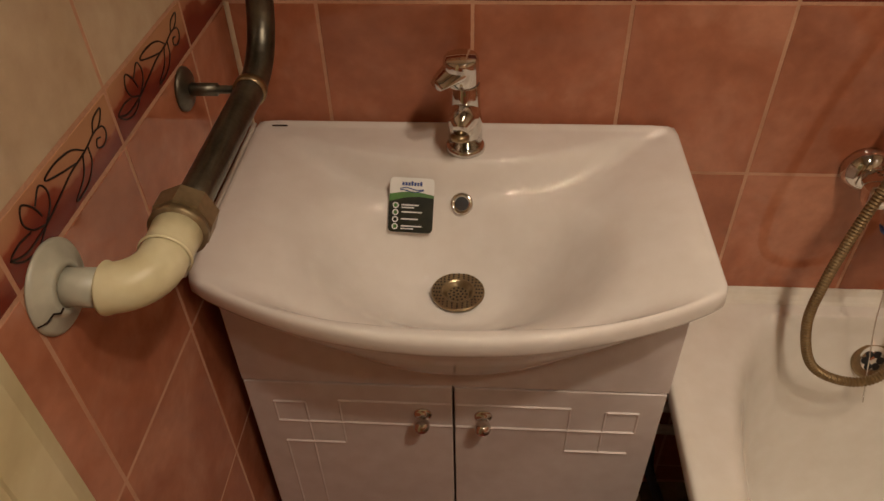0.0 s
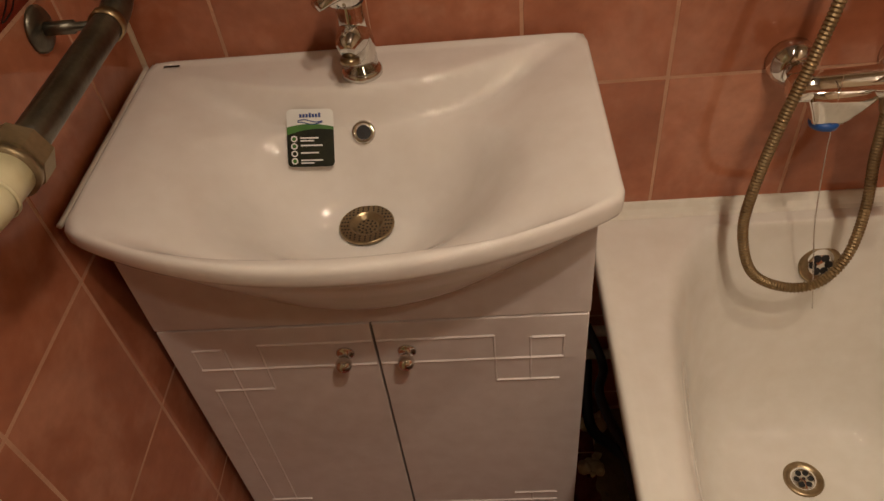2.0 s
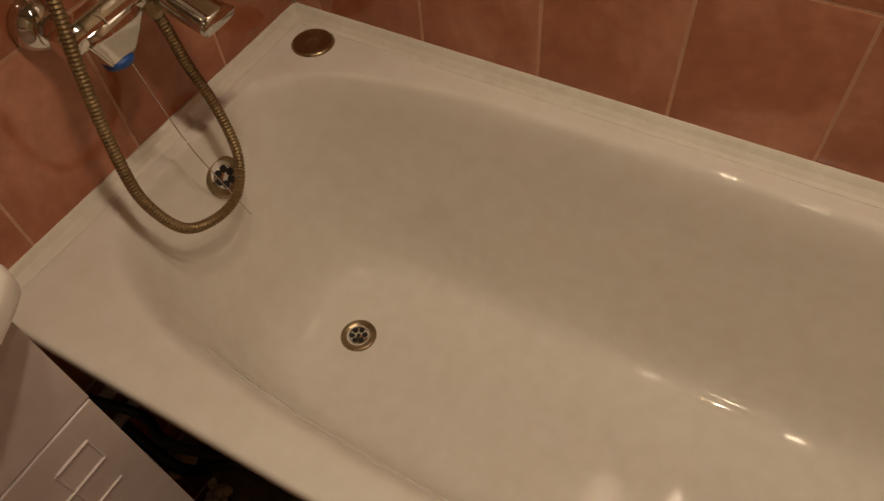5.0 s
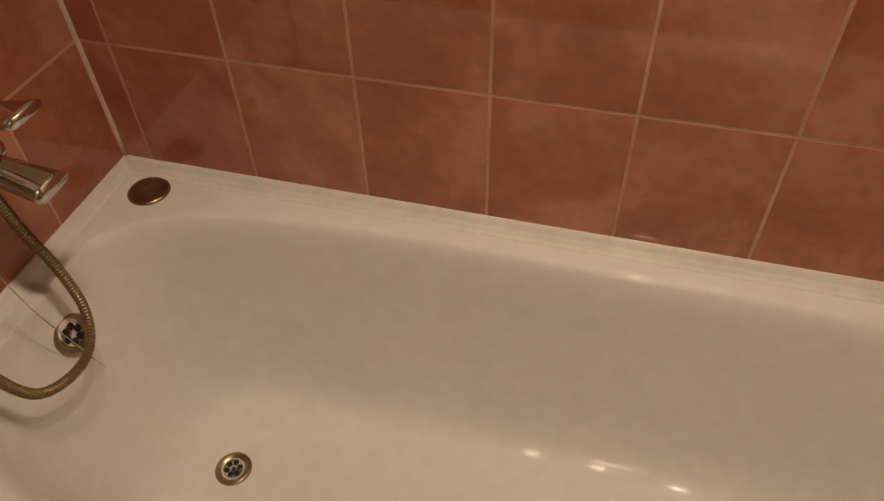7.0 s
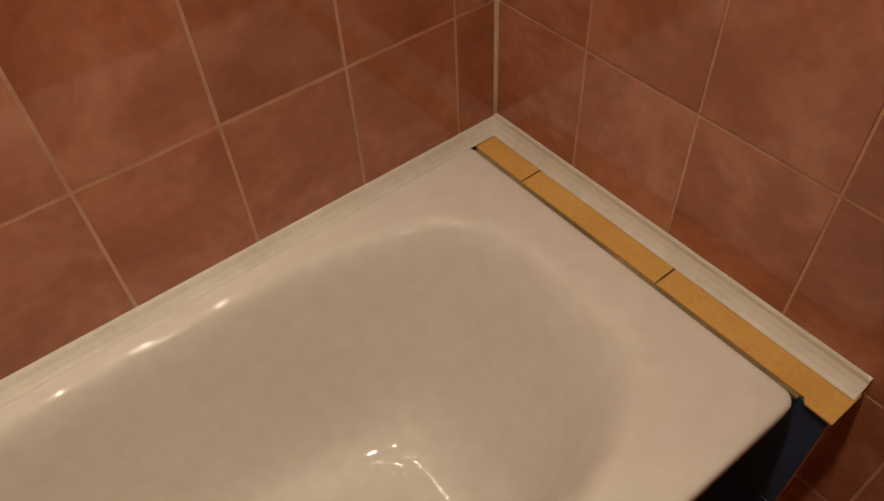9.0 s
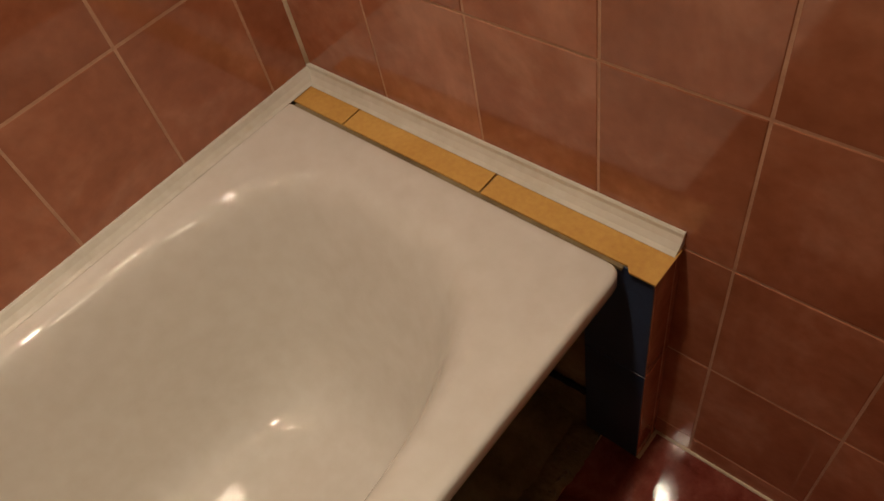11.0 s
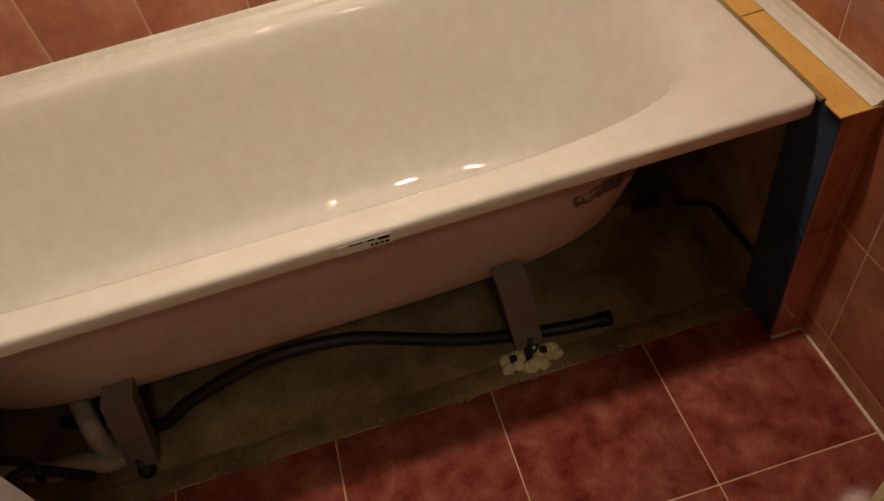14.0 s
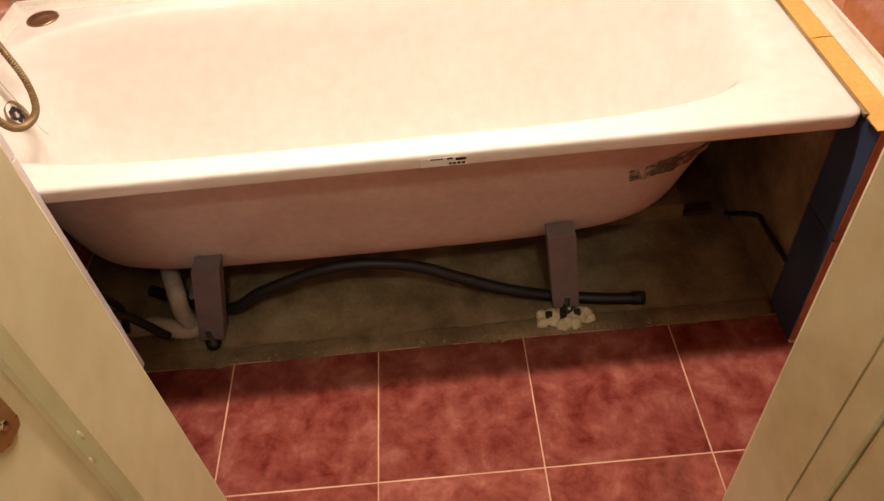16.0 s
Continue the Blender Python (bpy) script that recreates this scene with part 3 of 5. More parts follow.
M_CRUMB = mottled("pale_mortar_crumbs", [(0.16, 0.13, 0.08), (0.36, 0.30, 0.20)], 30, 5, 200, 0.5, 0.95, world_space=True)
M_BATTEN = mottled("dusty_brown_wood", [(0.05, 0.025, 0.015), (0.12, 0.07, 0.045)], 20, 6, 150, 0.3, 0.8, world_space=True)
loose_bits()

# light filled joints in the corners and along the floor
def bead(name, a, b, r, label, mat):
    a, b = Vector(a), Vector(b)
    ob = part(name, tube([a.lerp(b, k / 12) for k in range(13)], r, 8), mat, smooth=True, kind="structure")
    return tagged(ob, label)


for x_, y_ in ((XW, 0.0), (XW, YD), (0.0, 0.0)):
    bead("corner_joint", (x_, y_, RIM + 0.02 if x_ else 0.01), (x_, y_, ROWS[-1]), 0.0062, "pale filled joint in the corner of the tiled walls", M_JOINT)
bead("floor_joint", (0.01, YD + 0.001, 0.0), (0.585, YD + 0.001, 0.0), 0.0045, "pale filled joint between floor and tiled end wall", M_JOINT)
bead("floor_joint", (0.5845, YD + 0.004, 0.0), (0.5845, -1.697, 0.0), 0.0045, "pale filled joint under the tiled ledge", M_JOINT)

# ledge beyond the bath's end
LX = 0.586
YB = -1.697
ledge = boxed("ledge", (LX + 0.008, XW - 0.001, YD + 0.0005, YB - 0.006, 0.0, RIM - 0.006), M_CONC)
boxed("sealant", (TX0 + 0.004, XW - 0.03, YB - 0.012, TY1 - 0.0005, RIM - 0.010, RIM - 0.0045), M_CONC, ledge)
tagged(ledge, "narrow masonry ledge with red and blue tiles beside the bathtub", "ledge")
for z0, z1 in ((0.003, 0.314), (0.317, RIM - 0.008)):
    for ob in (boxed("tile", (LX + 0.002, LX + 0.112, YB - 0.0055, YB + 0.001, z0, z1), M_BLUE, ledge, 0.001),
               boxed("tile", (LX, LX + 0.0075, YB - 0.052, YB - 0.001, z0, z1), M_TILE, ledge, 0.001),
               boxed("tile", (LX, LX + 0.0075, YD + 0.002, YB - 0.0545, z0, z1), M_TILE, ledge, 0.001)):
        pass
boxed("joint", (LX + 0.001, LX + 0.0076, YB - 0.0545, YB - 0.052, 0.003, RIM - 0.009), M_GROUT, ledge)
# strip of tape in three pieces
tape = thing("tape_strip", (0.95, -1.72, RIM), "yellow masking tape strip laid in three pieces along the ledge", "tape")
cuts = [XW - 0.02, 1.175, 0.880, LX - 0.003]
for k in range(3):
    a, b = cuts[k] - (0.0035 if k else 0), cuts[k + 1]
    bm = bmesh.new()
    if k < 2:
        box(bm, b, a, -1.756, -1.6965, RIM - 0.004, RIM - 0.001)
    else:
        out = [(a, -1.756), (b, -1.756), (b, -1.688), (TX0 - 0.008, -1.688), (TX0 - 0.002, -1.6965), (a, -1.6965)]
        loft([[Vector((x, y, z)) for x, y in out] for z in (RIM - 0.004, RIM - 0.001)], True, True, True, bm)
    part("tape_piece", bm, M_TAPE, tape).matrix_parent_inverse = tape.matrix_world.inverted()
cove("bath_skirting", (LX - 0.001, YD + 0.001), (XW - 0.001, YD + 0.001), (0, 1), "white plastic bath skirting above the yellow tape, its front end open", w=0.026, h=0.027, z=RIM)


# ---- washbasin and cabinet ----
SX0, SX1 = 0.012, 0.612


def front(x):
    u = (x - 0.312) / 0.30
    return -0.419 + 0.083 * min(1.0, abs(u)) ** 2.1


def sink_outline(k, n, inset=0.0):
    """Distance by distance round the basin: back edge straight, front bowed."""
    cx, cy = 0.312, -0.215
    t = 2 * math.pi * k / n
    dx, dy = math.cos(t), math.sin(t)
    lo, hi = 0.0, 0.6
    for _ in range(24):
        m_ = (lo + hi) / 2
        x, y = cx + dx * m_, cy + dy * m_
        r = 0.010
        x0, x1, y1 = SX0 + inset, SX1 - inset, -0.003 - inset
        y0 = front(x) + inset
        qx, qy = max(x0 + r - x, x - x1 + r, 0), max(y0 + r - y, y - y1 + r, 0)
        ok = qx * qx + qy * qy <= r * r
        lo, hi = (m_, hi) if ok else (lo, m_)
    return Vector((cx + dx * lo, cy + dy * lo, 0))


def smooth01(t):
    t = max(0.0, min(1.0, t))
    return t * t * (3 - 2 * t)


def sink_height(x, y):
    """Height of the basin: a broad shallow scoop with wings, and the deep bowl in its middle."""
    cx, cy = 0.314, -0.215
    a = 0.272 if x < cx else 0.284
    b = 0.112 if y > cy else 0.186 - 0.55 * abs(x - cx) ** 2
    if y > cy:
        b += 0.105 * (abs(x - cx) / 0.284) ** 2.0 * (1 if x > cx else 0.7)
    r = ((abs(x - cx) / a) ** 3.0 + (abs(y - cy) / b) ** 3.0) ** (1 / 3.0)
    a2, b2 = 0.215, 0.108 if y > cy else 0.168
    r2 = ((abs(x - cx) / a2) ** 2.3 + (abs(y - cy) / b2) ** 2.3) ** (1 / 2.3)
    wing = smooth01((1 - abs(x - cx) / a) / 0.62) * smooth01((1 - abs(y - cy) / (b + 0.004)) / (0.14 if y > cy else 0.22))
    d = 0.046 * wing ** 0.9 + 0.100 * smooth01((1 - r2) / 0.76)
    back = 0.004 * smooth01((y + 0.026) / 0.016)
    rim = -0.002 * smooth01((1.20 - r) / 0.2)
    return SINK_Z - d + back + rim


def basin():
    s = thing("washbasin", (0.312, -0.21, 0.69), "white ceramic furniture washbasin with a bowed front on a white cabinet", "washbasin")
    inv = s.matrix_world.inverted()
    n = 144
    cx, cy = 0.312, -0.205
    out = [sink_outline(k, n) for k in range(n)]
    inn = [sink_outline(k, n, 0.010) for k in range(n)]
    rings = []
    for i in range(1, 49):
        f_ = i / 48
        ring = []
        for p_ in inn:
            x, y = cx + (p_.x - cx) * f_, cy + (p_.y - cy) * f_
            ring.append(Vector((x, y, sink_height(x, y))))
        rings.append(ring)
    def at(inset, z, sc=1.0, pull=0.0):
        ring = []
        for k in range(n):
            a, b = inn[k], out[k]
            p_ = b.lerp(a, inset / 0.010)
            x, y = 0.312 + (p_.x - 0.312) * sc, p_.y
            if pull and y < -0.02:
                y = -0.02 + (y + 0.02) * (1 - pull)
            ring.append(Vector((x, y, z)))
        return ring
    Z = SINK_Z
    rings += [at(0.0055, Z - 0.0008), at(0.0022, Z - 0.0026), at(0.0004, Z - 0.006), at(0.0, Z - 0.010), at(0.0, Z - 0.022), at(0.003, Z - 0.029), at(0.010, Z - 0.034), at(0.010, Z - 0.038, 0.985, 0.012),
              at(0.010, Z - 0.050, 0.955, 0.022), at(0.010, Z - 0.068, 0.91, 0.045), at(0.010, Z - 0.090, 0.85, 0.078), at(0.010, Z - 0.115, 0.78, 0.12), at(0.010, Z - 0.145, 0.70, 0.165),
              at(0.010, Z - 0.172, 0.60, 0.215), at(0.010, Z - 0.192, 0.50, 0.26), at(0.010, Z - 0.205, 0.38, 0.31), at(0.010, Z - 0.210, 0.2, 0.45)]
    bm = loft(rings, True, True, True)
    bowl = part("bowl", bm, M_CERAMIC, s, smooth=True)
    bowl.matrix_parent_inverse = inv
    # drain
    zc = sink_height(0.312, -0.207) + 0.0045
    bm = lathe([(0.036, 0.0), (0.036, 0.0025), (0.0350, 0.0035), (0.0215, 0.0035), (0.0195, 0.0020), (0.0150, -0.0030), (0.0005, -0.0030)], (0.312, -0.207, zc + 0.0015), (0, 0, 1), 44, cap0=False)
    d = part("drain", bm, M_STEEL, s, "bronze coloured strainer with small holes")
    d.matrix_parent_inverse = inv
    # raised black discs paint the shade of the strainer's holes
    bm = bmesh.new()
    for R, c, zz, hr in ((0.0325, 30, 0.0051, 0.0012), (0.0288, 26, 0.0051, 0.0013), (0.0250, 22, 0.0051, 0.0013), (0.0115, 12, -0.0014, 0.0015), (0.0062, 7, -0.0014, 0.0015), (0.0, 1, -0.0014, 0.0015)):
        for k in range(c):
            a = 2 * math.pi * (k + 0.5 * (c % 4 == 2)) / c
            lathe([(hr, 0), (hr, 0.0006)], (0.312 + R * math.cos(a), -0.207 + R * math.sin(a), zc + zz - 0.0003), (0, 0, 1), 8, bm)
    part("hole", bm, M_DARK, d)
    # overflow ring on the back slope
    y = -0.122
    z = sink_height(0.314, y)
    ax = Vector((0, -(sink_height(0.314, y + 0.004) - sink_height(0.314, y - 0.004)) / 0.008, 1))
    o = part("overflow_ring", lathe([(0.0155, -0.001), (0.0155, 0.0025), (0.0135, 0.0042), (0.0105, 0.0042), (0.0095, 0.001)], (0.314, y, z), ax, 32), M_CHROME, s, "chrome overflow ring", True)
    o.matrix_parent_inverse = inv
    # black disc painted for the shade inside the overflow
    part("opening_shade", lathe([(0.0100, 0.0012), (0.0002, 0.0014)], (0.314, y, z), ax, 20), M_DARK, o)
    return s, inv


sink, sink_inv = basin()


def slope_frame(x, y):
    """A frame that lies on the basin: x across, y up the slope."""
    e_ = 0.003
    dzdx = (sink_height(x + e_, y) - sink_height(x - e_, y)) / (2 * e_)
    dzdy = (sink_height(x, y + e_) - sink_height(x, y - e_)) / (2 * e_)
    X, Y = Vector((1, 0, dzdx)).normalized(), Vector((0, 1, dzdy)).normalized()
    Z = X.cross(Y).normalized()
    Y = Z.cross(X)
    m_ = Matrix((X, Y, Z)).transposed().to_4x4()
    m_.translation = Vector((x, y, sink_height(x, y)))
    return m_


def sticker():
    m_ = slope_frame(0.2455, -0.127)
    st = new("basin_sticker")
    st.matrix_world = m_ @ pose(0, 0, 0.0062, 2, 0, 5)
    tagged(st, "rounded white and dark green paper sticker on the washbasin", "sticker")
    W_, H_ = 0.060, 0.074
    def rr(w, h, r, y0=0.0, cut=0):
        pts = []
        for sx, sy, a0 in ((1, 1, 0), (-1, 1, 90), (-1, -1, 180), (1, -1, 270)):
            for k in range(6):
                a = math.radians(a0 + 18 * k)
                pts.append(Vector((sx * (w / 2 - r) + r * math.cos(a), y0 + sy * (h / 2 - r) + r * math.sin(a), 0)))
        return pts
    def lay(name, pts, z, mat, par=st):
        bm = loft([[p_ + Vector((0, 0, z - 0.0004)) for p_ in pts], [p_ + Vector((0, 0, z)) for p_ in pts]], True, True, True)
        return part(name, bm, mat, par)
    base = lay("paper", rr(W_, H_, 0.006), 0.0008, M_LABELW)
    base.location = (0, 0, 0)
    top = lambda x: 0.014 + 0.004 * math.sin((x + 0.03) / 0.06 * math.pi)
    g = [Vector((-0.03 + 0.06 * k / 16, top(-0.03 + 0.06 * k / 16), 0)) for k in range(17)]
    lay("green_wave", [Vector((0.03, 0.002, 0)), *reversed(g), Vector((-0.03, 0.002, 0))][::-1], 0.0013, M_LABELG)
    bot = [p_ for p_ in rr(W_, H_, 0.006) if p_.y < 0]
    dk = [Vector((-0.03 + 0.06 * k / 16, top(-0.03 + 0.06 * k / 16) - 0.004 - 0.006 * (1 - k / 16), 0)) for k in range(17)]
    lay("dark_field", bot + list(reversed(dk)), 0.0018, M_LABELK)
    for k in range(4):
        yy = -0.001 - 0.0095 * k
        bm = lathe([(0.0042, 0.0018), (0.0042, 0.0023)], (-0.021, yy, 0), (0, 0, 1), 18)
        part("icon", bm, M_LABELW, st)
        bm = lathe([(0.0026, 0.0024), (0.0024, 0.0027)], (-0.021, yy, 0), (0, 0, 1), 14)
        part("icon_mark", bm, M_LABELG if k != 2 else M_LABELK, st)
        bm = box(bmesh.new(), -0.013, 0.010 + 0.005 * (k % 2), yy, yy + 0.0018, 0.0018, 0.0023)
        if k in (0, 3):
            box(bm, -0.013, 0.004, yy - 0.0034, yy - 0.0018, 0.0018, 0.0023)
        part("text_line", bm, M_LABELW, st)
    for k in range(2):
        pts = [Vector((-0.016 + 0.032 * i / 12, 0.0225 - 0.003 * k + 0.0016 * math.sin(i / 12 * 6.28 + k), 0)) for i in range(13)]
        lay("blue_wave", pts + [p_ - Vector((0, 0.0014, 0)) for p_ in reversed(pts)], 0.0013, M_LABELB)
    bm = bmesh.new()
    for k in range(7):
        a_ = -0.0135 + 0.004 * k
        box(bm, a_, a_ + 0.0030, 0.0262, 0.0262 + (0.0058 if k in (3, 6) else 0.0045), 0.0008, 0.0013, 0.0)
    part("blue_mark", bm, M_LABELB, st)
    return st


sticker()
bm = box(bmesh.new(), 0.040, 0.062, -0.0255, -0.0242, SINK_Z + 0.0022, SINK_Z + 0.0034)
tagged(part("maker_mark", bm, M_INK, sink), "small dark maker's mark").matrix_parent_inverse = sink_inv


def basin_tap():
    t = thing("basin_tap", (0.317, -0.070, SINK_Z), "chrome single lever mixer tap on the washbasin", "tap")
    inv = t.matrix_world.inverted()
    c = (0.317, -0.070, SINK_Z)
    made = [part("base", lathe([(0.0270, 0.0), (0.0270, 0.004), (0.0255, 0.007), (0.0230, 0.009)], c, (0, 0, 1), 40), M_CHROME, t, smooth=True),
            part("body", lathe([(0.0228, 0.009), (0.0222, 0.045), (0.0205, 0.055), (0.0192, 0.064), (0.0190, 0.096), (0.0180, 0.098)], c, (0, 0, 1), 40), M_CHROME, t, smooth=True),
            part("seal_ring", lathe([(0.0178, 0.098), (0.0178, 0.1005)], c, (0, 0, 1), 40), M_DARK, t)]
    made.append(part("head", lathe([(0.0205, 0.1008), (0.0226, 0.1030), (0.0228, 0.1310), (0.0215, 0.1355), (0.0180, 0.1372), (0.0005, 0.1378)], c, (-0.04, -0.03, 1), 40), M_CHROME, t, smooth=True))
    way = Vector((-0.80, -0.60, 0)).normalized()
    across = Vector((-way.y, way.x, 0))
    rings = []
    for u in range(11):
        f_ = u / 10
        mid_ = Vector(c) + way * (0.004 + 0.040 * f_) + Vector((0, 0, 0.121 - 0.014 * f_ ** 1.4))
        w, h = 0.0220 * (1 - 0.45 * f_ ** 2.5), 0.0140 - 0.0095 * f_
        rings.append([mid_ + across * w * math.cos(a) + Vector((0, 0, 1)) * h * math.sin(a) for a in [2 * math.pi * k / 24 for k in range(24)]])
    made.append(part("lever", loft(rings, True, True, True), M_CHROME, t, "short sloping chrome lever", True))
    # short thick spout reaching forwards
    path = spline([(0.317, -0.074, SINK_Z + 0.058), (0.315, -0.088, SINK_Z + 0.058), (0.313, -0.100, SINK_Z + 0.056), (0.312, -0.112, SINK_Z + 0.052)], 8)
    made.append(part("spout", tube(path, lambda u: 0.0200 * (1 - 0.55 * u ** 3), 28), M_CHROME, t, smooth=True))
    made.append(part("aerator", lathe([(0.0120, 0), (0.0120, 0.006), (0.0100, 0.008), (0.0005, 0.007)], (0.312, -0.106, SINK_Z + 0.043), (-0.05, -0.25, -0.9), 24), M_STEEL, t, smooth=True))
    for o in made:
        o.matrix_parent_inverse = inv


basin_tap()


def cabinet():
    cx0, cx1, cf = 0.022, 0.592, -0.283
    z0, z1 = 0.125, 0.86
    c = thing("vanity_cabinet", (0.307, -0.15, 0), "glossy white vanity cabinet with two doors and milled line pattern", "cabinet")
    inv = c.matrix_world.inverted()
    made = []
    bm = bmesh.new()
    box(bm, cx0, cx0 + 0.016, cf, -0.004, z0, z1, 0.001)
    box(bm, cx1 - 0.016, cx1, cf, -0.004, z0, z1, 0.001)
    box(bm, cx0 + 0.0165, cx1 - 0.0165, cf + 0.002, -0.006, z0, z0 + 0.016)
    box(bm, cx0 + 0.0165, cx1 - 0.0165, -0.012, -0.006, z0 + 0.0165, 0.70)
    box(bm, cx0 + 0.0165, cx1 - 0.0165, cf + 0.002, cf + 0.018, 0.66, 0.70)
    made.append(part("body", bm, M_CABINET, c))
    top = [(cx0 + (cx1 - cx0) * k / 24) for k in range(25)]
    out = [(x_, min(0.876, sink_height(x_, cf) - 0.030, 0.876 - 0.095 * max(0.0, 1 - ((x_ - 0.312) / 0.235) ** 2) ** 0.5)) for x_ in top]
    out = [(cx0, 0.691)] + out + [(cx1, 0.691)]
    bm = loft([[Vector((x_, y_, z_)) for x_, z_ in out] for y_ in (cf - 0.0005, cf - 0.0155)], True, True, True)
    made.append(part("front_panel", bm, M_CABINET, c))
    mid = 0.309
    def door(x0, x1, flip):
        d = part("door", box(bmesh.new(), x0, x1, cf - 0.0165, cf - 0.0005, z0 + 0.004, 0.6875, 0.0015), M_CABINET, c)
        d.matrix_parent_inverse = inv
        # milled lines: narrow rounded beads that catch the light
        g = [(0.062, 0.150, 0.552, 0.552), (0.058, 0.100, 0.646, 0.646), (0.058, 0.196 - 0.046, 0.602, 0.602), (0.058, 0.058, 0.602, 0.646), (0.102, 0.102, 0.552, 0.646),
             (0.150, 0.150, 0.552, 0.652), (0.150, mid - 0.003, 0.652, 0.652), (0.150, mid - 0.003, 0.602, 0.602),
             (0.058, 0.130, 0.212, 0.212), (0.058, mid - 0.003, 0.185, 0.185), (0.058, 0.130, 0.160, 0.160), (0.100, 0.100, 0.160, 0.212)]
        if not flip:
            g += [(0.062, 0.062, 0.212, 0.552), (0.102, 0.102, 0.212, 0.552)]
        for a0, a1, b0, b1 in g:
            if flip:
                a0, a1 = 2 * mid - a1, 2 * mid - a0
            w = 0.0017
            bm_ = bmesh.new()
            y_ = cf - 0.0166
            if b0 == b1:
                pr = [(0, -w * 1.3), (-0.0022, -w * 0.3), (-0.0022, w * 0.3), (0, w * 1.3)]
                loft([[Vector((x_, y_ + u, b0 + v)) for u, v in pr] for x_ in (a0, a1)], True, True, True, bm_)
            else:
                pr = [(0, -w * 1.0), (-0.0012, -w * 0.3), (-0.0012, w * 0.3), (0, w * 1.0)]
                loft([[Vector((a0 + v, y_ + u, z_)) for u, v in pr] for z_ in (b0, b1)], True, True, True, bm_)
            part("milled_line", bm_, M_CABINET, d)
        kx = 0.266 if not flip else 0.350
        k = part("knob", lathe([(0.0128, 0), (0.0128, 0.0018), (0.0105, 0.0036), (0.0058, 0.0050), (0.0052, 0.0095), (0.0080, 0.0118), (0.0106, 0.0155), (0.0115, 0.0200), (0.0106, 0.0245), (0.0078, 0.0285), (0.0040, 0.0308), (0.0004, 0.0315)], (kx, cf - 0.0166, 0.628), (0, -1, 0), 28), M_CHROME, d, "small round chrome knob", True)
        return d
    door(cx0 + 0.001, mid - 0.0015, False)
    door(mid + 0.0015, cx1 - 0.001, True)
    for x in (cx0 + 0.04, cx1 - 0.04):
        for y in (cf + 0.03, -0.05):
            made.append(part("leg", lathe([(0.016, 0.0), (0.018, 0.004), (0.013, 0.02), (0.015, z0)], (x, y, 0.0), (0, 0, 1), 20), M_CHROME, c, smooth=True))
    for o in made:
        o.matrix_parent_inverse = inv


cabinet()


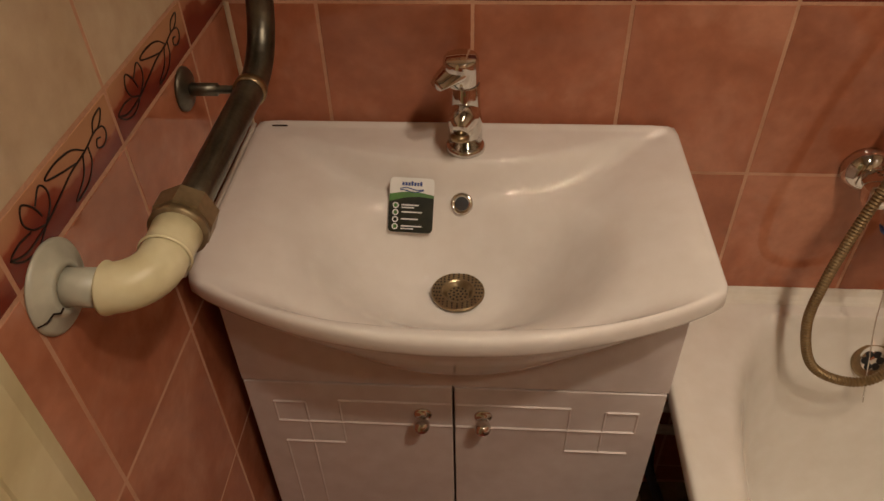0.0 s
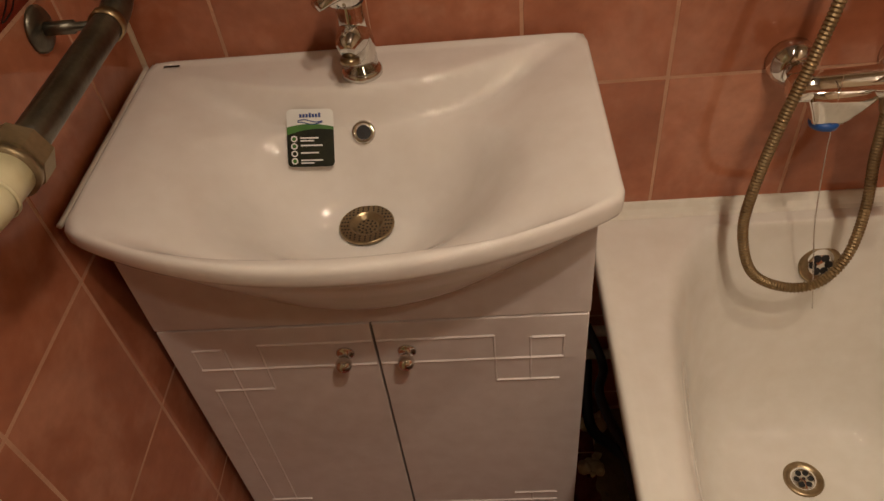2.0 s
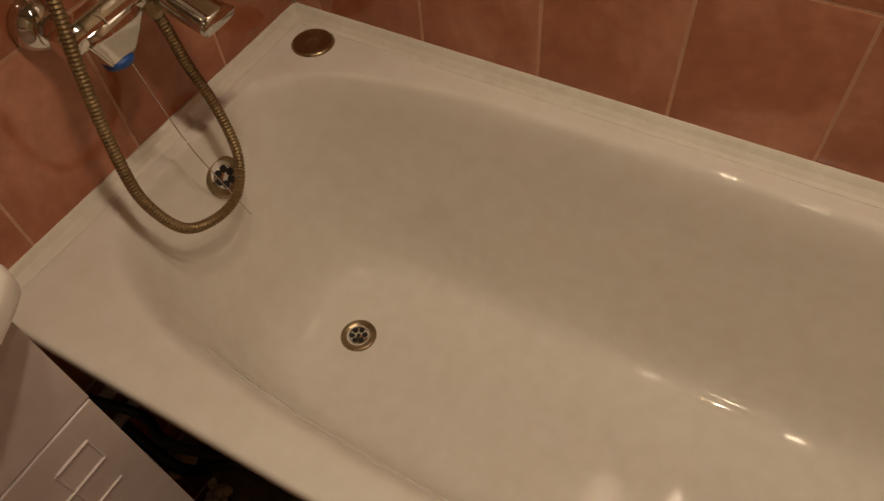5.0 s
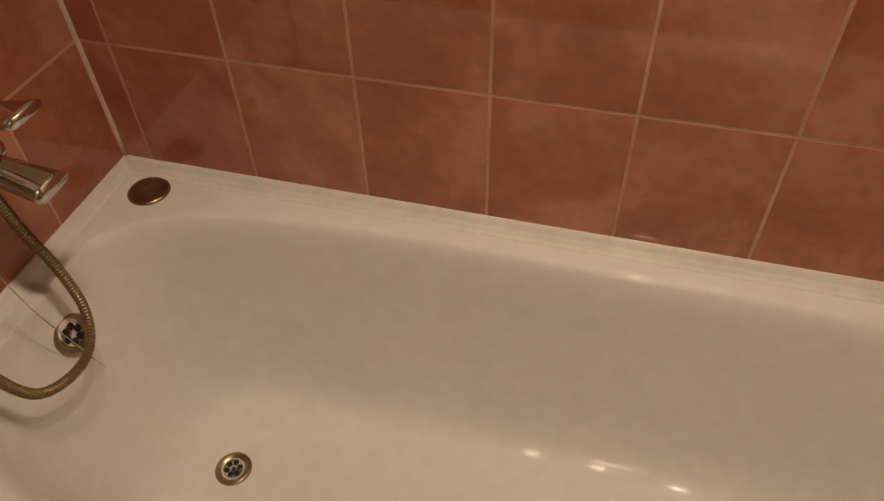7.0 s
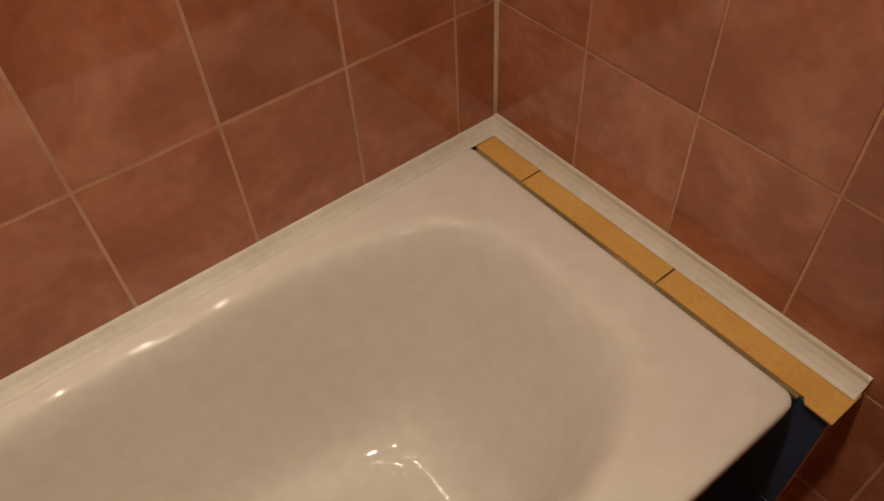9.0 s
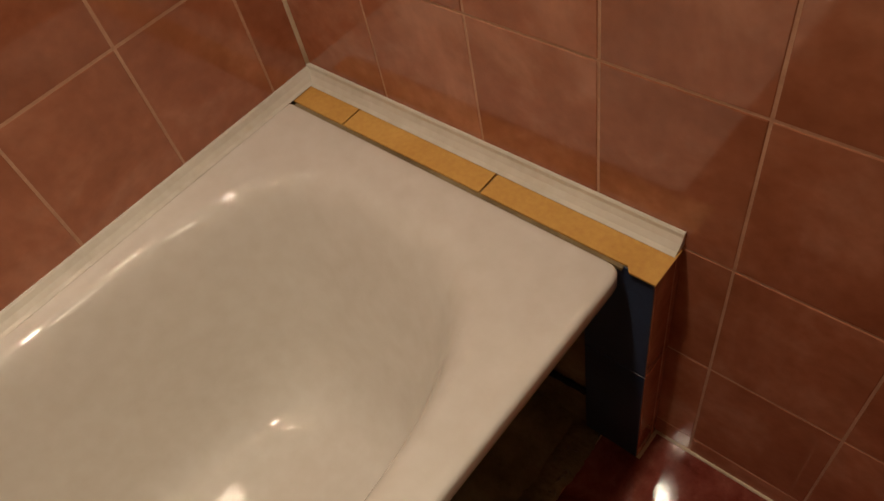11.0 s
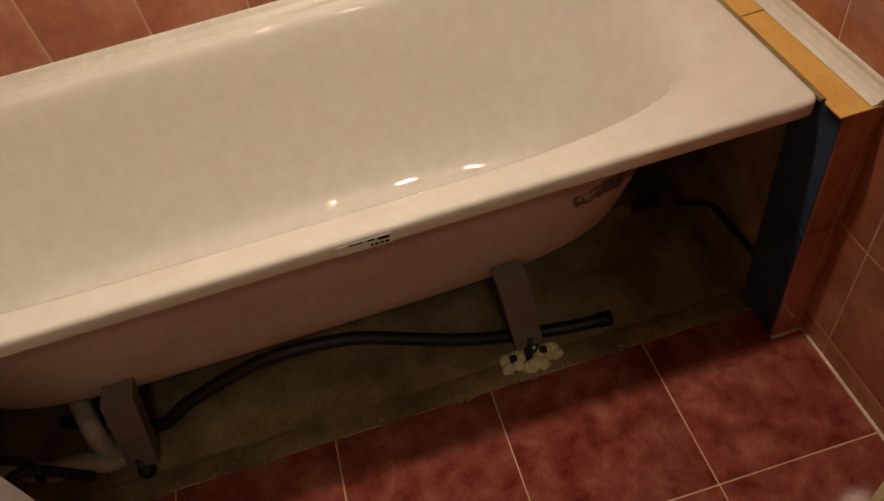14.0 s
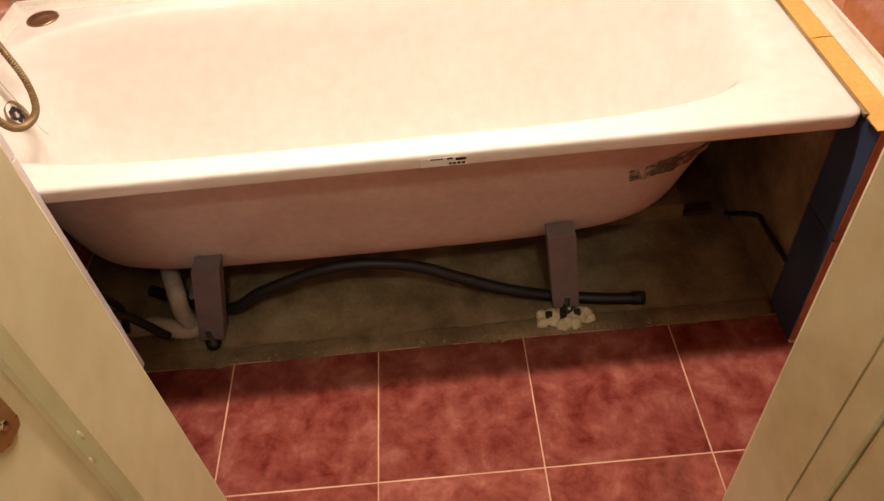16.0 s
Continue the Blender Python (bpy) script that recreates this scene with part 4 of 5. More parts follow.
# ---- pipe of the towel rail ----
def rail_pipe():
    X, Z = 0.078, 1.066
    t = thing("towel_rail_pipe", (X, -0.3, Z), "worn grey steel pipe with big nut and yellowed plastic elbow", "pipe")
    inv = t.matrix_world.inverted()
    R = 0.0162
    path = [Vector((X, -0.400 + 0.02 * i, Z)) for i in range(12)] + [Vector((X, -0.175 + 0.085 * math.sin(a), Z + 0.085 * (1 - math.cos(a)))) for a in [math.pi / 2 * k / 12 for k in range(13)]] + [Vector((X, -0.090, Z + 0.085 + 0.1 * k)) for k in range(1, 14)]
    made = [part("steel_pipe", tube(path, R, 28), M_PIPE, t, smooth=True)]
    made.append(part("clamp", lathe([(0.0168, 0), (0.0188, 0.001), (0.0188, 0.011), (0.0168, 0.012)], (X, -0.190, Z), (0, 1, 0), 32, cap0=False, cap1=False), M_STEEL, t, smooth=True))
    made.append(part("clamp_arm", lathe([(0.0075, -0.001), (0.0075, 0.040), (0.0048, 0.0405), (0.0048, X - R)], (0.0, -0.183, Z), (1, 0, 0), 20), M_PIPE, t, smooth=True))
    made.append(part("clamp_rose", lathe([(0.0255, 0.0095), (0.0255, 0.012), (0.022, 0.015), (0.010, 0.018), (0.008, 0.018)], (-0.0085, -0.183, Z), (1, 0, 0), 32), M_PIPE, t, "round wall rose of the clamp", True))
    nut = lathe([(0.024, 0.0), (0.0285, 0.002), (0.0285, 0.024), (0.025, 0.027)], (X, -0.425, Z), (0, 1, 0), 8)
    made.append(part("union_nut", nut, M_BRASSNUT, t, "faceted union nut"))
    made.append(part("nut_collar", lathe([(0.0265, -0.008), (0.0265, 0.0)], (X, -0.425, Z), (0, 1, 0), 32), M_BRASSNUT, t, smooth=True))
    el = [Vector((X, -0.430, Z)), Vector((X, -0.452, Z)), Vector((X, -0.453, Z))] + [Vector((X - 0.034 + 0.034 * math.cos(a), -0.470 - 0.034 * math.sin(a), Z)) for a in [math.pi / 2 * k / 10 for k in range(0, 11)]] + [Vector((0.0435, -0.504, Z))]
    made.append(part("plastic_elbow", tube(el, lambda u: 0.0212 if 0.05 < u < 0.9 else 0.0228, 28), M_PLASTIC, t, "yellowed plastic elbow", True))
    made.append(part("socket_ring", lathe([(0.0222, 0.0), (0.0236, 0.0012), (0.0236, 0.0032), (0.0222, 0.0044)], (X, -0.461, Z), (0, -1, 0), 32, cap0=False, cap1=False), M_PLASTIC, t, smooth=True))
    made.append(part("plastic_pipe", lathe([(0.0165, 0.0), (0.0165, 0.046)], (0.0, -0.504, Z), (1, 0, 0), 28), M_GREYPL, t, "pale grey plastic pipe", True))
    rose = lathe([(0.0405, 0.0095), (0.0405, 0.011), (0.037, 0.014), (0.026, 0.0165), (0.0235, 0.0195), (0.0175, 0.0215), (0.0167, 0.014)], (-0.0085, -0.504, Z), (1, 0, 0), 44, cap1=False)
    r = part("wall_rose", rose, M_GREYPL, t, "cracked pale plastic wall rose", True)
    made.append(r)
    for o in made:
        o.matrix_parent_inverse = inv
    bm = tube([Vector((0.0012 + q[2], -0.504 + q[0], Z + q[1])) for q in ((-0.040, -0.006, 0.0015), (-0.033, -0.0075, 0.006), (-0.026, -0.005, 0.0085), (-0.022, -0.008, 0.0115), (-0.018, -0.006, 0.0125))], 0.0009, 6)
    part("crack", bm, M_INK, r)


rail_pipe()


# ---- bath mixer, hose and chain ----
def bath_mixer():
    t = thing("bath_mixer", (0.95, -0.05, 0.86), "chrome wall mounted bath mixer with shower diverter", "tap")
    inv = t.matrix_world.inverted()
    z = 0.850
    made = []
    for x in (0.890, 1.040):
        made.append(part("wall_flange", lathe([(0.033, -0.009), (0.033, 0.000), (0.030, 0.010), (0.022, 0.018), (0.016, 0.022)], (x, -0.0095, z), (0, -1, 0), 36), M_CHROME, t, smooth=True))
        made.append(part("union", lathe([(0.0145, 0.0), (0.0145, 0.022), (0.017, 0.024), (0.017, 0.042)], (x, -0.026, z), (0, -1, 0), 8), M_CHROME, t))
    made.append(part("body", lathe([(0.012, -0.096), (0.0185, -0.092), (0.0205, -0.06), (0.0225, 0.0), (0.0245, 0.05), (0.0225, 0.082), (0.012, 0.086)], (0.962, -0.070, z), (1, 0, 0), 32), M_CHROME, t, smooth=True))
    rings = []
    for u, (dx, w, d_, dz) in enumerate(((0.0, 0.050, 0.017, 0.004), (0.0, 0.046, 0.018, -0.012), (-0.004, 0.036, 0.018, -0.026), (-0.010, 0.025, 0.017, -0.040), (-0.011, 0.023, 0.015, -0.045))):
        cc = Vector((0.936 + dx, -0.076 - 0.10 * abs(dz), z + dz))
        rings.append([cc + Vector((w * math.copysign(abs(math.cos(a)) ** 0.55, math.cos(a)), d_ * math.copysign(abs(math.sin(a)) ** 0.55, math.sin(a)), 0)) for a in [2 * math.pi * k / 28 for k in range(28)]])
    made.append(part("diverter", loft(rings, True, True, True), M_CHROME, t, smooth=True))
    made.append(part("diverter_knob", lathe([(0.019, 0.0), (0.020, 0.004), (0.018, 0.010), (0.010, 0.012)], (0.922, -0.080, z - 0.0455), (0, -0.15, -1), 28), M_BLUEPL, t, "blue plastic ring", True))
    made.append(part("cartridge", lathe([(0.025, 0.0), (0.026, 0.010), (0.026, 0.035), (0.021, 0.045), (0.0005, 0.048)], (1.018, -0.075, z + 0.005), (0.05, -0.35, 1), 32), M_CHROME, t, smooth=True))
    rings = []
    for u in range(9):
        f_ = u / 8
        cc = Vector((1.020 + 0.010 * f_, -0.085 - 0.085 * f_, z + 0.062 + 0.010 * f_))
        w, h = 0.022 + 0.006 * f_, 0.010 - 0.003 * f_
        rings.append([cc + Vector((w * math.copysign(abs(math.cos(a)) ** 0.6, math.cos(a)), 0, h * math.copysign(abs(math.sin(a)) ** 0.6, math.sin(a)))) for a in [2 * math.pi * k / 20 for k in range(20)]])
    made.append(part("lever", loft(rings, True, True, True), M_CHROME, t, smooth=True))
    rings = []
    for u in range(10):
        f_ = u / 9
        cc = Vector((1.012 + 0.010 * f_, -0.078 - 0.085 * f_, z - 0.008 - 0.030 * f_))
        w, h = 0.0185 + 0.010 * f_, 0.0140 - 0.004 * f_
        rings.append([cc + Vector((w * math.copysign(abs(math.cos(a)) ** 0.6, math.cos(a)), -0.3 * h * math.sin(a), h * math.copysign(abs(math.sin(a)) ** 0.6, math.sin(a)))) for a in [2 * math.pi * k / 20 for k in range(20)]])
    made.append(part("spout", loft(rings, True, True, True), M_CHROME, t, smooth=True))
    for o in made:
        o.matrix_parent_inverse = inv


bath_mixer()

HOSE = [(0.992, -0.088, 0.835), (0.996, -0.090, 0.800), (1.003, -0.092, 0.735), (1.010, -0.105, 0.660), (1.000, -0.125, 0.585), (0.965, -0.138, 0.540), (0.915, -0.138, 0.534), (0.862, -0.132, 0.565), (0.838, -0.118, 0.640), (0.840, -0.112, 0.720), (0.853, -0.108, 0.820), (0.872, -0.105, 0.920), (0.892, -0.090, 1.020), (0.910, -0.070, 1.20), (0.920, -0.060, 1.45), (0.925, -0.055, 1.65)]


def shower_hose():
    t = thing("shower_hose", (0.92, -0.1, 0.49), "looping ribbed metal shower hose hanging from the bath mixer", "hose")
    path = even(spline(HOSE, 14), 0.0027)
    ob = part("ribbed_hose", tube(path, 0.0064, 12, rib=0.28, every=2), M_HOSE, t)
    nut = part("hose_nut", lathe([(0.0105, 0), (0.0105, 0.016), (0.0085, 0.024)], (0.992, -0.087, 0.842), (0, -0.1, -1), 10), M_STEEL, t)
    br = part("wall_holder", lathe([(0.02, 0), (0.02, 0.006), (0.009, 0.010), (0.009, 0.052)], (0.925, 0.0, 1.66), (0, -1, 0), 24), M_CHROME, t, smooth=True)
    hd = part("hand_shower", lathe([(0.009, 0.0), (0.011, 0.05), (0.012, 0.14), (0.030, 0.17), (0.032, 0.19), (0.030, 0.195)], (0.925, -0.055, 1.63), (0, -0.2, 1), 24), M_CHROME, t, smooth=True)
    for o in (ob, nut, br, hd):
        o.matrix_parent_inverse = t.matrix_world.inverted()


shower_hose()


def chain():
    t = thing("plug_chain", (0.93, -0.1, 0.85), "thin ball chain hanging from the bath mixer to the overflow", "chain")
    path = even(spline([(0.922, -0.090, 0.878), (0.924, -0.094, 0.840), (0.930, -0.098, 0.76), (0.945, -0.104, 0.64), (0.965, -0.108, 0.55), (0.982, -0.112, 0.475), (0.983, -0.122, 0.455)], 12), 0.0042)
    bm = bmesh.new()
    for p_ in path:
        bmesh.ops.create_icosphere(bm, subdivisions=1, radius=0.0014, matrix=Matrix.Translation(p_))
    tube(path, 0.0005, 5, bm)
    ob = part("ball_chain", bm, M_CHROME, t, smooth=True, kind="stuff")
    ob.matrix_parent_inverse = t.matrix_world.inverted()


chain()

# ---- under the bath ----
def black_hose():
    pts = [(0.88, -0.22, 0.04), (0.8, -0.415, 0.039), (0.8, -0.509, 0.084), (0.8, -0.611, 0.126), (0.8, -0.694, 0.148), (0.8, -0.785, 0.148), (0.8, -0.887, 0.125), (0.79, -0.989, 0.081), (0.775, -1.096, 0.042), (0.768, -1.207, 0.012), (0.750, -1.321, 0.007), (0.742, -1.410, 0.006)]
    ob = part("drain_hose", tube(even(spline(pts, 12), 0.004), 0.0135, 14, rib=0.06), M_DARK, smooth=True)
    tagged(ob, "black ribbed hose lying on the screed under the bathtub", "hose")
    bm = tube([Vector((0.7445, -1.385, 0.0065)), Vector((0.7415, -1.415, 0.006))], 0.0165, 18)
    tagged(part("end_cuff", bm, M_DARK, ob, smooth=True), "black end cuff")


black_hose()


def white_pipe(pts, label, r=0.02):
    path = even(spline(pts, 12), 0.006)
    tagged(part("siphon_pipe", tube(path, r, 16, rib=0.12), M_HOSEW, smooth=True), label, "pipe")


white_pipe([(0.8, -0.1, 0.06), (0.765, -0.198, 0.042), (0.765, -0.259, 0.041), (0.765, -0.33, 0.012), (0.8, -0.4, 0.02)], "grimy white corrugated drain pipe on the screed behind the bath leg")
white_pipe([(0.98, -0.27, 0.118), (0.88, -0.29, 0.12), (0.8, -0.322, 0.125), (0.775, -0.333, 0.125), (0.77, -0.329, 0.074), (0.775, -0.336, 0.012)], "grimy white corrugated siphon pipe hanging from the bath drain", 0.019)
bm = bmesh.new()
for k in range(46):
    a = random.uniform(0, 6.28)
    r_ = random.uniform(0.02, 0.055)
    x, y = 0.705 + 0.42 * r_ * math.cos(a), -1.215 + 1.25 * r_ * math.sin(a)
    bmesh.ops.create_icosphere(bm, subdivisions=2, radius=random.uniform(0.007, 0.015), matrix=pose(x, y, 0.004))
for v in bm.verts:
    v.co += Vector((noise.noise(v.co * 80), noise.noise(v.co * 80 + Vector((5, 0, 0))), noise.noise(v.co * 80 + Vector((0, 5, 0))))) * 0.006
foam = tagged(part("mounting_foam", bm, M_FOAM, smooth=True), "hardened cream mounting foam round the foot of the bath leg", "foam")
# black blocks paint the shade of holes torn in the foam
bm = bmesh.new()
for y_ in (-1.180, -1.214, -1.246):
    box(bm, 0.702, 0.716, y_ - 0.010, y_ + 0.006, 0.002, 0.0235, 0.003)
part("void_shade", bm, M_DARK, foam, "black blocks painting the shade of voids torn in the foam").matrix_parent_inverse = foam.matrix_world.inverted()
bm = box(bmesh.new(), 1.0, 1.16, -1.58, -1.30, -0.005, 0.05, 0.004)
tagged(part("brick_block", bm, M_CONC), "dusty grey block lying under the far end of the bathtub", "block")
# dark clutter in the gap beside the cabinet, made up as two hoses
for pts, r_, lab in (([(0.625, -0.02, 0.36), (0.66, -0.10, 0.30), (0.64, -0.20, 0.34), (0.70, -0.24, 0.20), (0.74, -0.20, 0.06)], 0.008, "dark hose-like clutter piece in the gap beside the cabinet"),
                     ([(0.645, -0.02, 0.22), (0.64, -0.14, 0.16), (0.69, -0.23, 0.18), (0.72, -0.30, 0.05)], 0.010, "dark hose-like clutter piece looping down to the screed")):
    ob = part("dark_clutter", tube(even(spline(pts, 10), 0.004), r_, 10, rib=0.08), M_DARK, smooth=True)
    tagged(ob, lab, "hose")

# broken mortar that laps over the cut edge of the floor tiles
bm = bmesh.new()
cols_ = []
for j in range(420):
    y = -1.69 + 1.60 * j / 419
    edge = 0.664 - 0.010 * max(0.0, 0.25 + noise.noise((y * 9, 3, 0)) + 0.6 * noise.noise((y * 40, 0, 5)) + 0.3 * noise.noise((y * 130, 0, 5)))
    row_ = []
    for i_ in range(7):
        x = edge + (0.735 - edge) * i_ / 6
        up = (0.0002, 0.0012, 0.0006, -0.003, -0.006, -0.011, -0.024)[i_]
        row_.append(bm.verts.new((x, y, up + (0.0022 * noise.noise((x * 110, y * 110, 1)) if i_ else 0))))
    cols_.append(row_)
for a_, b_ in zip(cols_, cols_[1:]):
    for i_ in range(6):
        bm.faces.new((a_[i_], a_[i_ + 1], b_[i_ + 1], b_[i_]))
tagged(part("mortar_lip", bm, M_CONC, smooth=True), "ragged lip of grey mortar over the cut edge of the floor tiles", kind="structure")

# what shows in the gap between cabinet and bathtub
for z_ in (0.308, 0.236):
    tagged(part("wall_pipe", tube([Vector((0.60 + 0.02 * k, -0.028, z_ - 0.0012 * k)) for k in range(32)], 0.0105, 16), M_HOSEW, smooth=True), "dusty pale water pipe running low along the tiled wall", "pipe")


def foam_lump(at, size, seed):
    bm_ = bmesh.new()
    for k in range(9):
        o_ = Vector((noise.noise((seed, k, 0.5)), noise.noise((k, seed, 1.5)), 0.3 * noise.noise((k, 2.5, seed)))) * size * 1.6
        bmesh.ops.create_icosphere(bm_, subdivisions=2, radius=size * (0.45 + 0.25 * noise.noise((k * 3.1, seed, 0))), matrix=Matrix.Translation(Vector(at) + o_))
    for v_ in bm_.verts:
        v_.co += Vector((noise.noise(v_.co * 70), noise.noise(v_.co * 70 + Vector((5, 0, 0))), noise.noise(v_.co * 70 + Vector((0, 5, 0))))) * 0.007
    tagged(part("mounting_foam", bm_, M_FOAM, smooth=True), "dusty yellow lump of mounting foam on the screed beside the cabinet", "foam")


foam_lump((0.672, -0.045, 0.022), 0.026, 1.3)
foam_lump((0.655, -0.152, 0.020), 0.022, 4.7)

# thin sealant between basin and tiles; its white also draws the edge's highlight
for a_, b_ in (((0.0095, -0.012, SINK_Z - 0.004), (0.0095, -0.330, SINK_Z - 0.005)),):
    tagged(part("sealant_highlight_bead", tube([Vector(a_).lerp(Vector(b_), k / 20) + Vector((0, 0, 0.0006 * noise.noise((k * 1.7, a_[0] * 90, 0)))) for k in range(21)], 0.0034, 10), M_WHITETRIM, smooth=True), "uneven white sealant bead drawing the highlight line between washbasin and tiles", "sealant")


def hanging_cloth():
    """A bunched cloth on a wall hook by the end wall."""
    x0, y0, z0 = 0.298, YD + 0.040, 0.968
    t = thing("hanging_cloth", (x0, YD + 0.01, z0), "bright green cloth with a blue patch hanging from a wall hook", "cloth")
    inv = t.matrix_world.inverted()
    rings = []
    for i_ in range(25):
        f_ = i_ / 24
        w = 0.010 + 0.075 * math.sin(min(1.0, f_ * 1.45) * math.pi * 0.55) * (1.0 if f_ < 0.8 else 1 - 1.6 * (f_ - 0.8))
        z = z0 - 0.165 * f_
        ring = []
        for k in range(48):
            a = 2 * math.pi * k / 48
            fold = 1 + (0.10 * math.sin(5 * a + 1.2) + 0.06 * math.sin(9 * a + 3 * f_)) * min(1.0, f_ * 2)
            ring.append(Vector((x0 + w * math.cos(a) * fold, y0 + 0.26 * w * math.sin(a) * fold, z - 0.012 * math.sin(3 * a) * f_)))
        rings.append(ring)
    body = part("cloth", loft(rings, True, True, True), M_CLOTH, t, smooth=True)
    patch = []
    for i_ in range(5, 13):
        patch.append([Vector((p_.x, p_.y + 0.0012, p_.z)) for p_ in rings[i_][2:17]])
    blue = part("blue_patch", loft(patch, False), M_CLOTHB, t, "blue patch of the cloth", True)
    hook = part("hook", tube(spline([(x0, YD + 0.001, z0 + 0.012), (x0, YD + 0.020, z0 + 0.006), (x0, YD + 0.040, z0 - 0.004), (x0, YD + 0.048, z0 + 0.012)], 6), 0.003, 10), M_CHROME, t, smooth=True)
    for o_ in (body, blue, hook):
        o_.matrix_parent_inverse = inv


M_CLOTH = mottled("green_terry_cloth", [(0.09, 0.26, 0.015), (0.15, 0.38, 0.03)], 30, 6, 300, 0.6, 0.95)
M_CLOTHB = mottled("blue_terry_cloth", [(0.01, 0.12, 0.26), (0.02, 0.18, 0.36)], 30, 6, 300, 0.6, 0.95)
hanging_cloth()

# ---- ceiling lamp ----
lamp = thing("ceiling_lamp", (0.92, -1.02, ZC), "flat pale ceiling lamp with four small round spots", "lamp")
ob = boxed("plate", (0.76, 0.91, -1.38, -0.67, ZC - 0.035, ZC - 0.001), M_CEIL, lamp, 0.006)
ob.matrix_parent_inverse = lamp.matrix_world.inverted()
for lx, ly in LAMPS:
    c_ = part("spot", lathe([(0.020, 0.0), (0.026, 0.026), (0.038, 0.034), (0.038, 0.040)], (lx, ly, ZC - 0.035), (0, 0, -1), 24, cap1=False), M_CHROME, lamp, smooth=True)
    c_.matrix_parent_inverse = lamp.matrix_world.inverted()
    g_ = part("lamp_glass", lathe([(0.036, 0.0), (0.034, 0.003)], (lx, ly, LAMP_Z), (0, 0, -1), 24), m_emit, c_, "glowing frosted lamp glass")


# ---- wall and floor tiles ----
def shared(name, w, h, mat, d=0.008):
    """A tile lying in its own x and z, its face towards -y, edges slightly rounded."""
    b = 0.0012
    bm = bmesh.new()
    rings = [[Vector((x, y_, z)) for x, z in ((q, q2) for q, q2 in ((-w / 2 + e_, -h / 2 + e_), (w / 2 - e_, -h / 2 + e_), (w / 2 - e_, h / 2 - e_), (-w / 2 + e_, h / 2 - e_)))] for y_, e_ in ((0, 0), (-d + b, 0), (-d, b))]
    loft(rings, True, False, True, bm)
    me = bpy.data.meshes.new(name)
    bm.normal_update()
    bm.to_mesh(me)
    bm.free()
    me.materials.append(mat)
    return me


cache = {}


def tile(parent, m_, w, h, mat, name="tile", d=0.008):
    if w < 0.012 or h < 0.012:
        return None
    key = (round(w, 4), round(h, 4), mat.name, d)
    if key not in cache:
        cache[key] = shared(name, w, h, mat, d)
    ob = new(name, cache[key])
    ob.matrix_world = m_ @ pose(0, 0, 0, random.uniform(-0.15, 0.15), 0, random.uniform(-0.12, 0.12))
    ob.parent = parent
    return ob


def vine(name):
    """Outline of tulip, leaf and curl for one border tile, as thin raised strokes."""
    bm = bmesh.new()
    k = 0.0285
    strokes = [
        [(-3.5, -0.1), (-2.8, -0.45), (-1.6, -0.4), (-0.6, -0.15), (0.4, 0.12), (1.5, 0.22), (2.3, 0.42), (2.85, 0.3), (2.95, -0.1), (2.6, -0.38), (2.2, -0.2), (2.3, 0.08), (2.55, 0.02)],
        [(-1.6, -0.4), (-2.2, -0.05), (-2.45, 0.5), (-2.2, 0.98), (-1.8, 0.55), (-1.6, 0.0)],
        [(-1.6, -0.4), (-1.1, 0.0), (-0.95, 0.5), (-1.2, 0.92), (-1.7, 0.5)],
        [(-1.6, -0.4), (-2.3, -0.75), (-3.0, -0.6), (-3.45, -0.1), (-2.9, 0.05), (-2.3, -0.05)],
        [(1.5, 0.22), (0.8, 0.78), (-0.2, 0.98), (-0.85, 0.85), (-0.1, 0.5), (0.8, 0.2)],
        [(1.3, 0.18), (0.9, -0.5), (0.1, -0.95), (1.0, -0.9), (1.6, -0.4), (1.7, 0.2)],
        [(2.2, 0.42), (2.5, 0.85), (3.1, 0.95), (2.9, 0.6), (2.6, 0.4)],
    ]
    for s in strokes:
        P = spline([(x * 0.0270, 0.0, z * 0.0225) for x, z in s], 6)
        rings = []
        for i, p_ in enumerate(P):
            d = (P[min(i + 1, len(P) - 1)] - P[max(i - 1, 0)]).normalized()
            n_ = Vector((-d.z, 0, d.x)) * 0.00075
            rings.append([p_ + n_ + Vector((0, 0.0002, 0)), p_ - n_ + Vector((0, 0.0002, 0)), p_ - n_ + Vector((0, -0.0006, 0)), p_ + n_ + Vector((0, -0.0006, 0))])
        loft(rings, True, True, True, bm)
    me = bpy.data.meshes.new(name)
    bm.normal_update()
    bm.to_mesh(me)
    bm.free()
    me.materials.append(M_INK)
    return me


VINE = vine("painted_vine")
BAND_H = 0.0600
ZB = ROWS[-1]
rows = [(-0.05 if i == 0 else ROWS[i - 1], ROWS[i], M_TILE) for i in range(5)]
rows[0] = (0.0, ROWS[0], M_TILE)
zz = ZB + BAND_H
while zz < ZC - 0.01:
    rows.append((zz, min(zz + PZ, ZC), M_BEIGE))
    zz += PZ


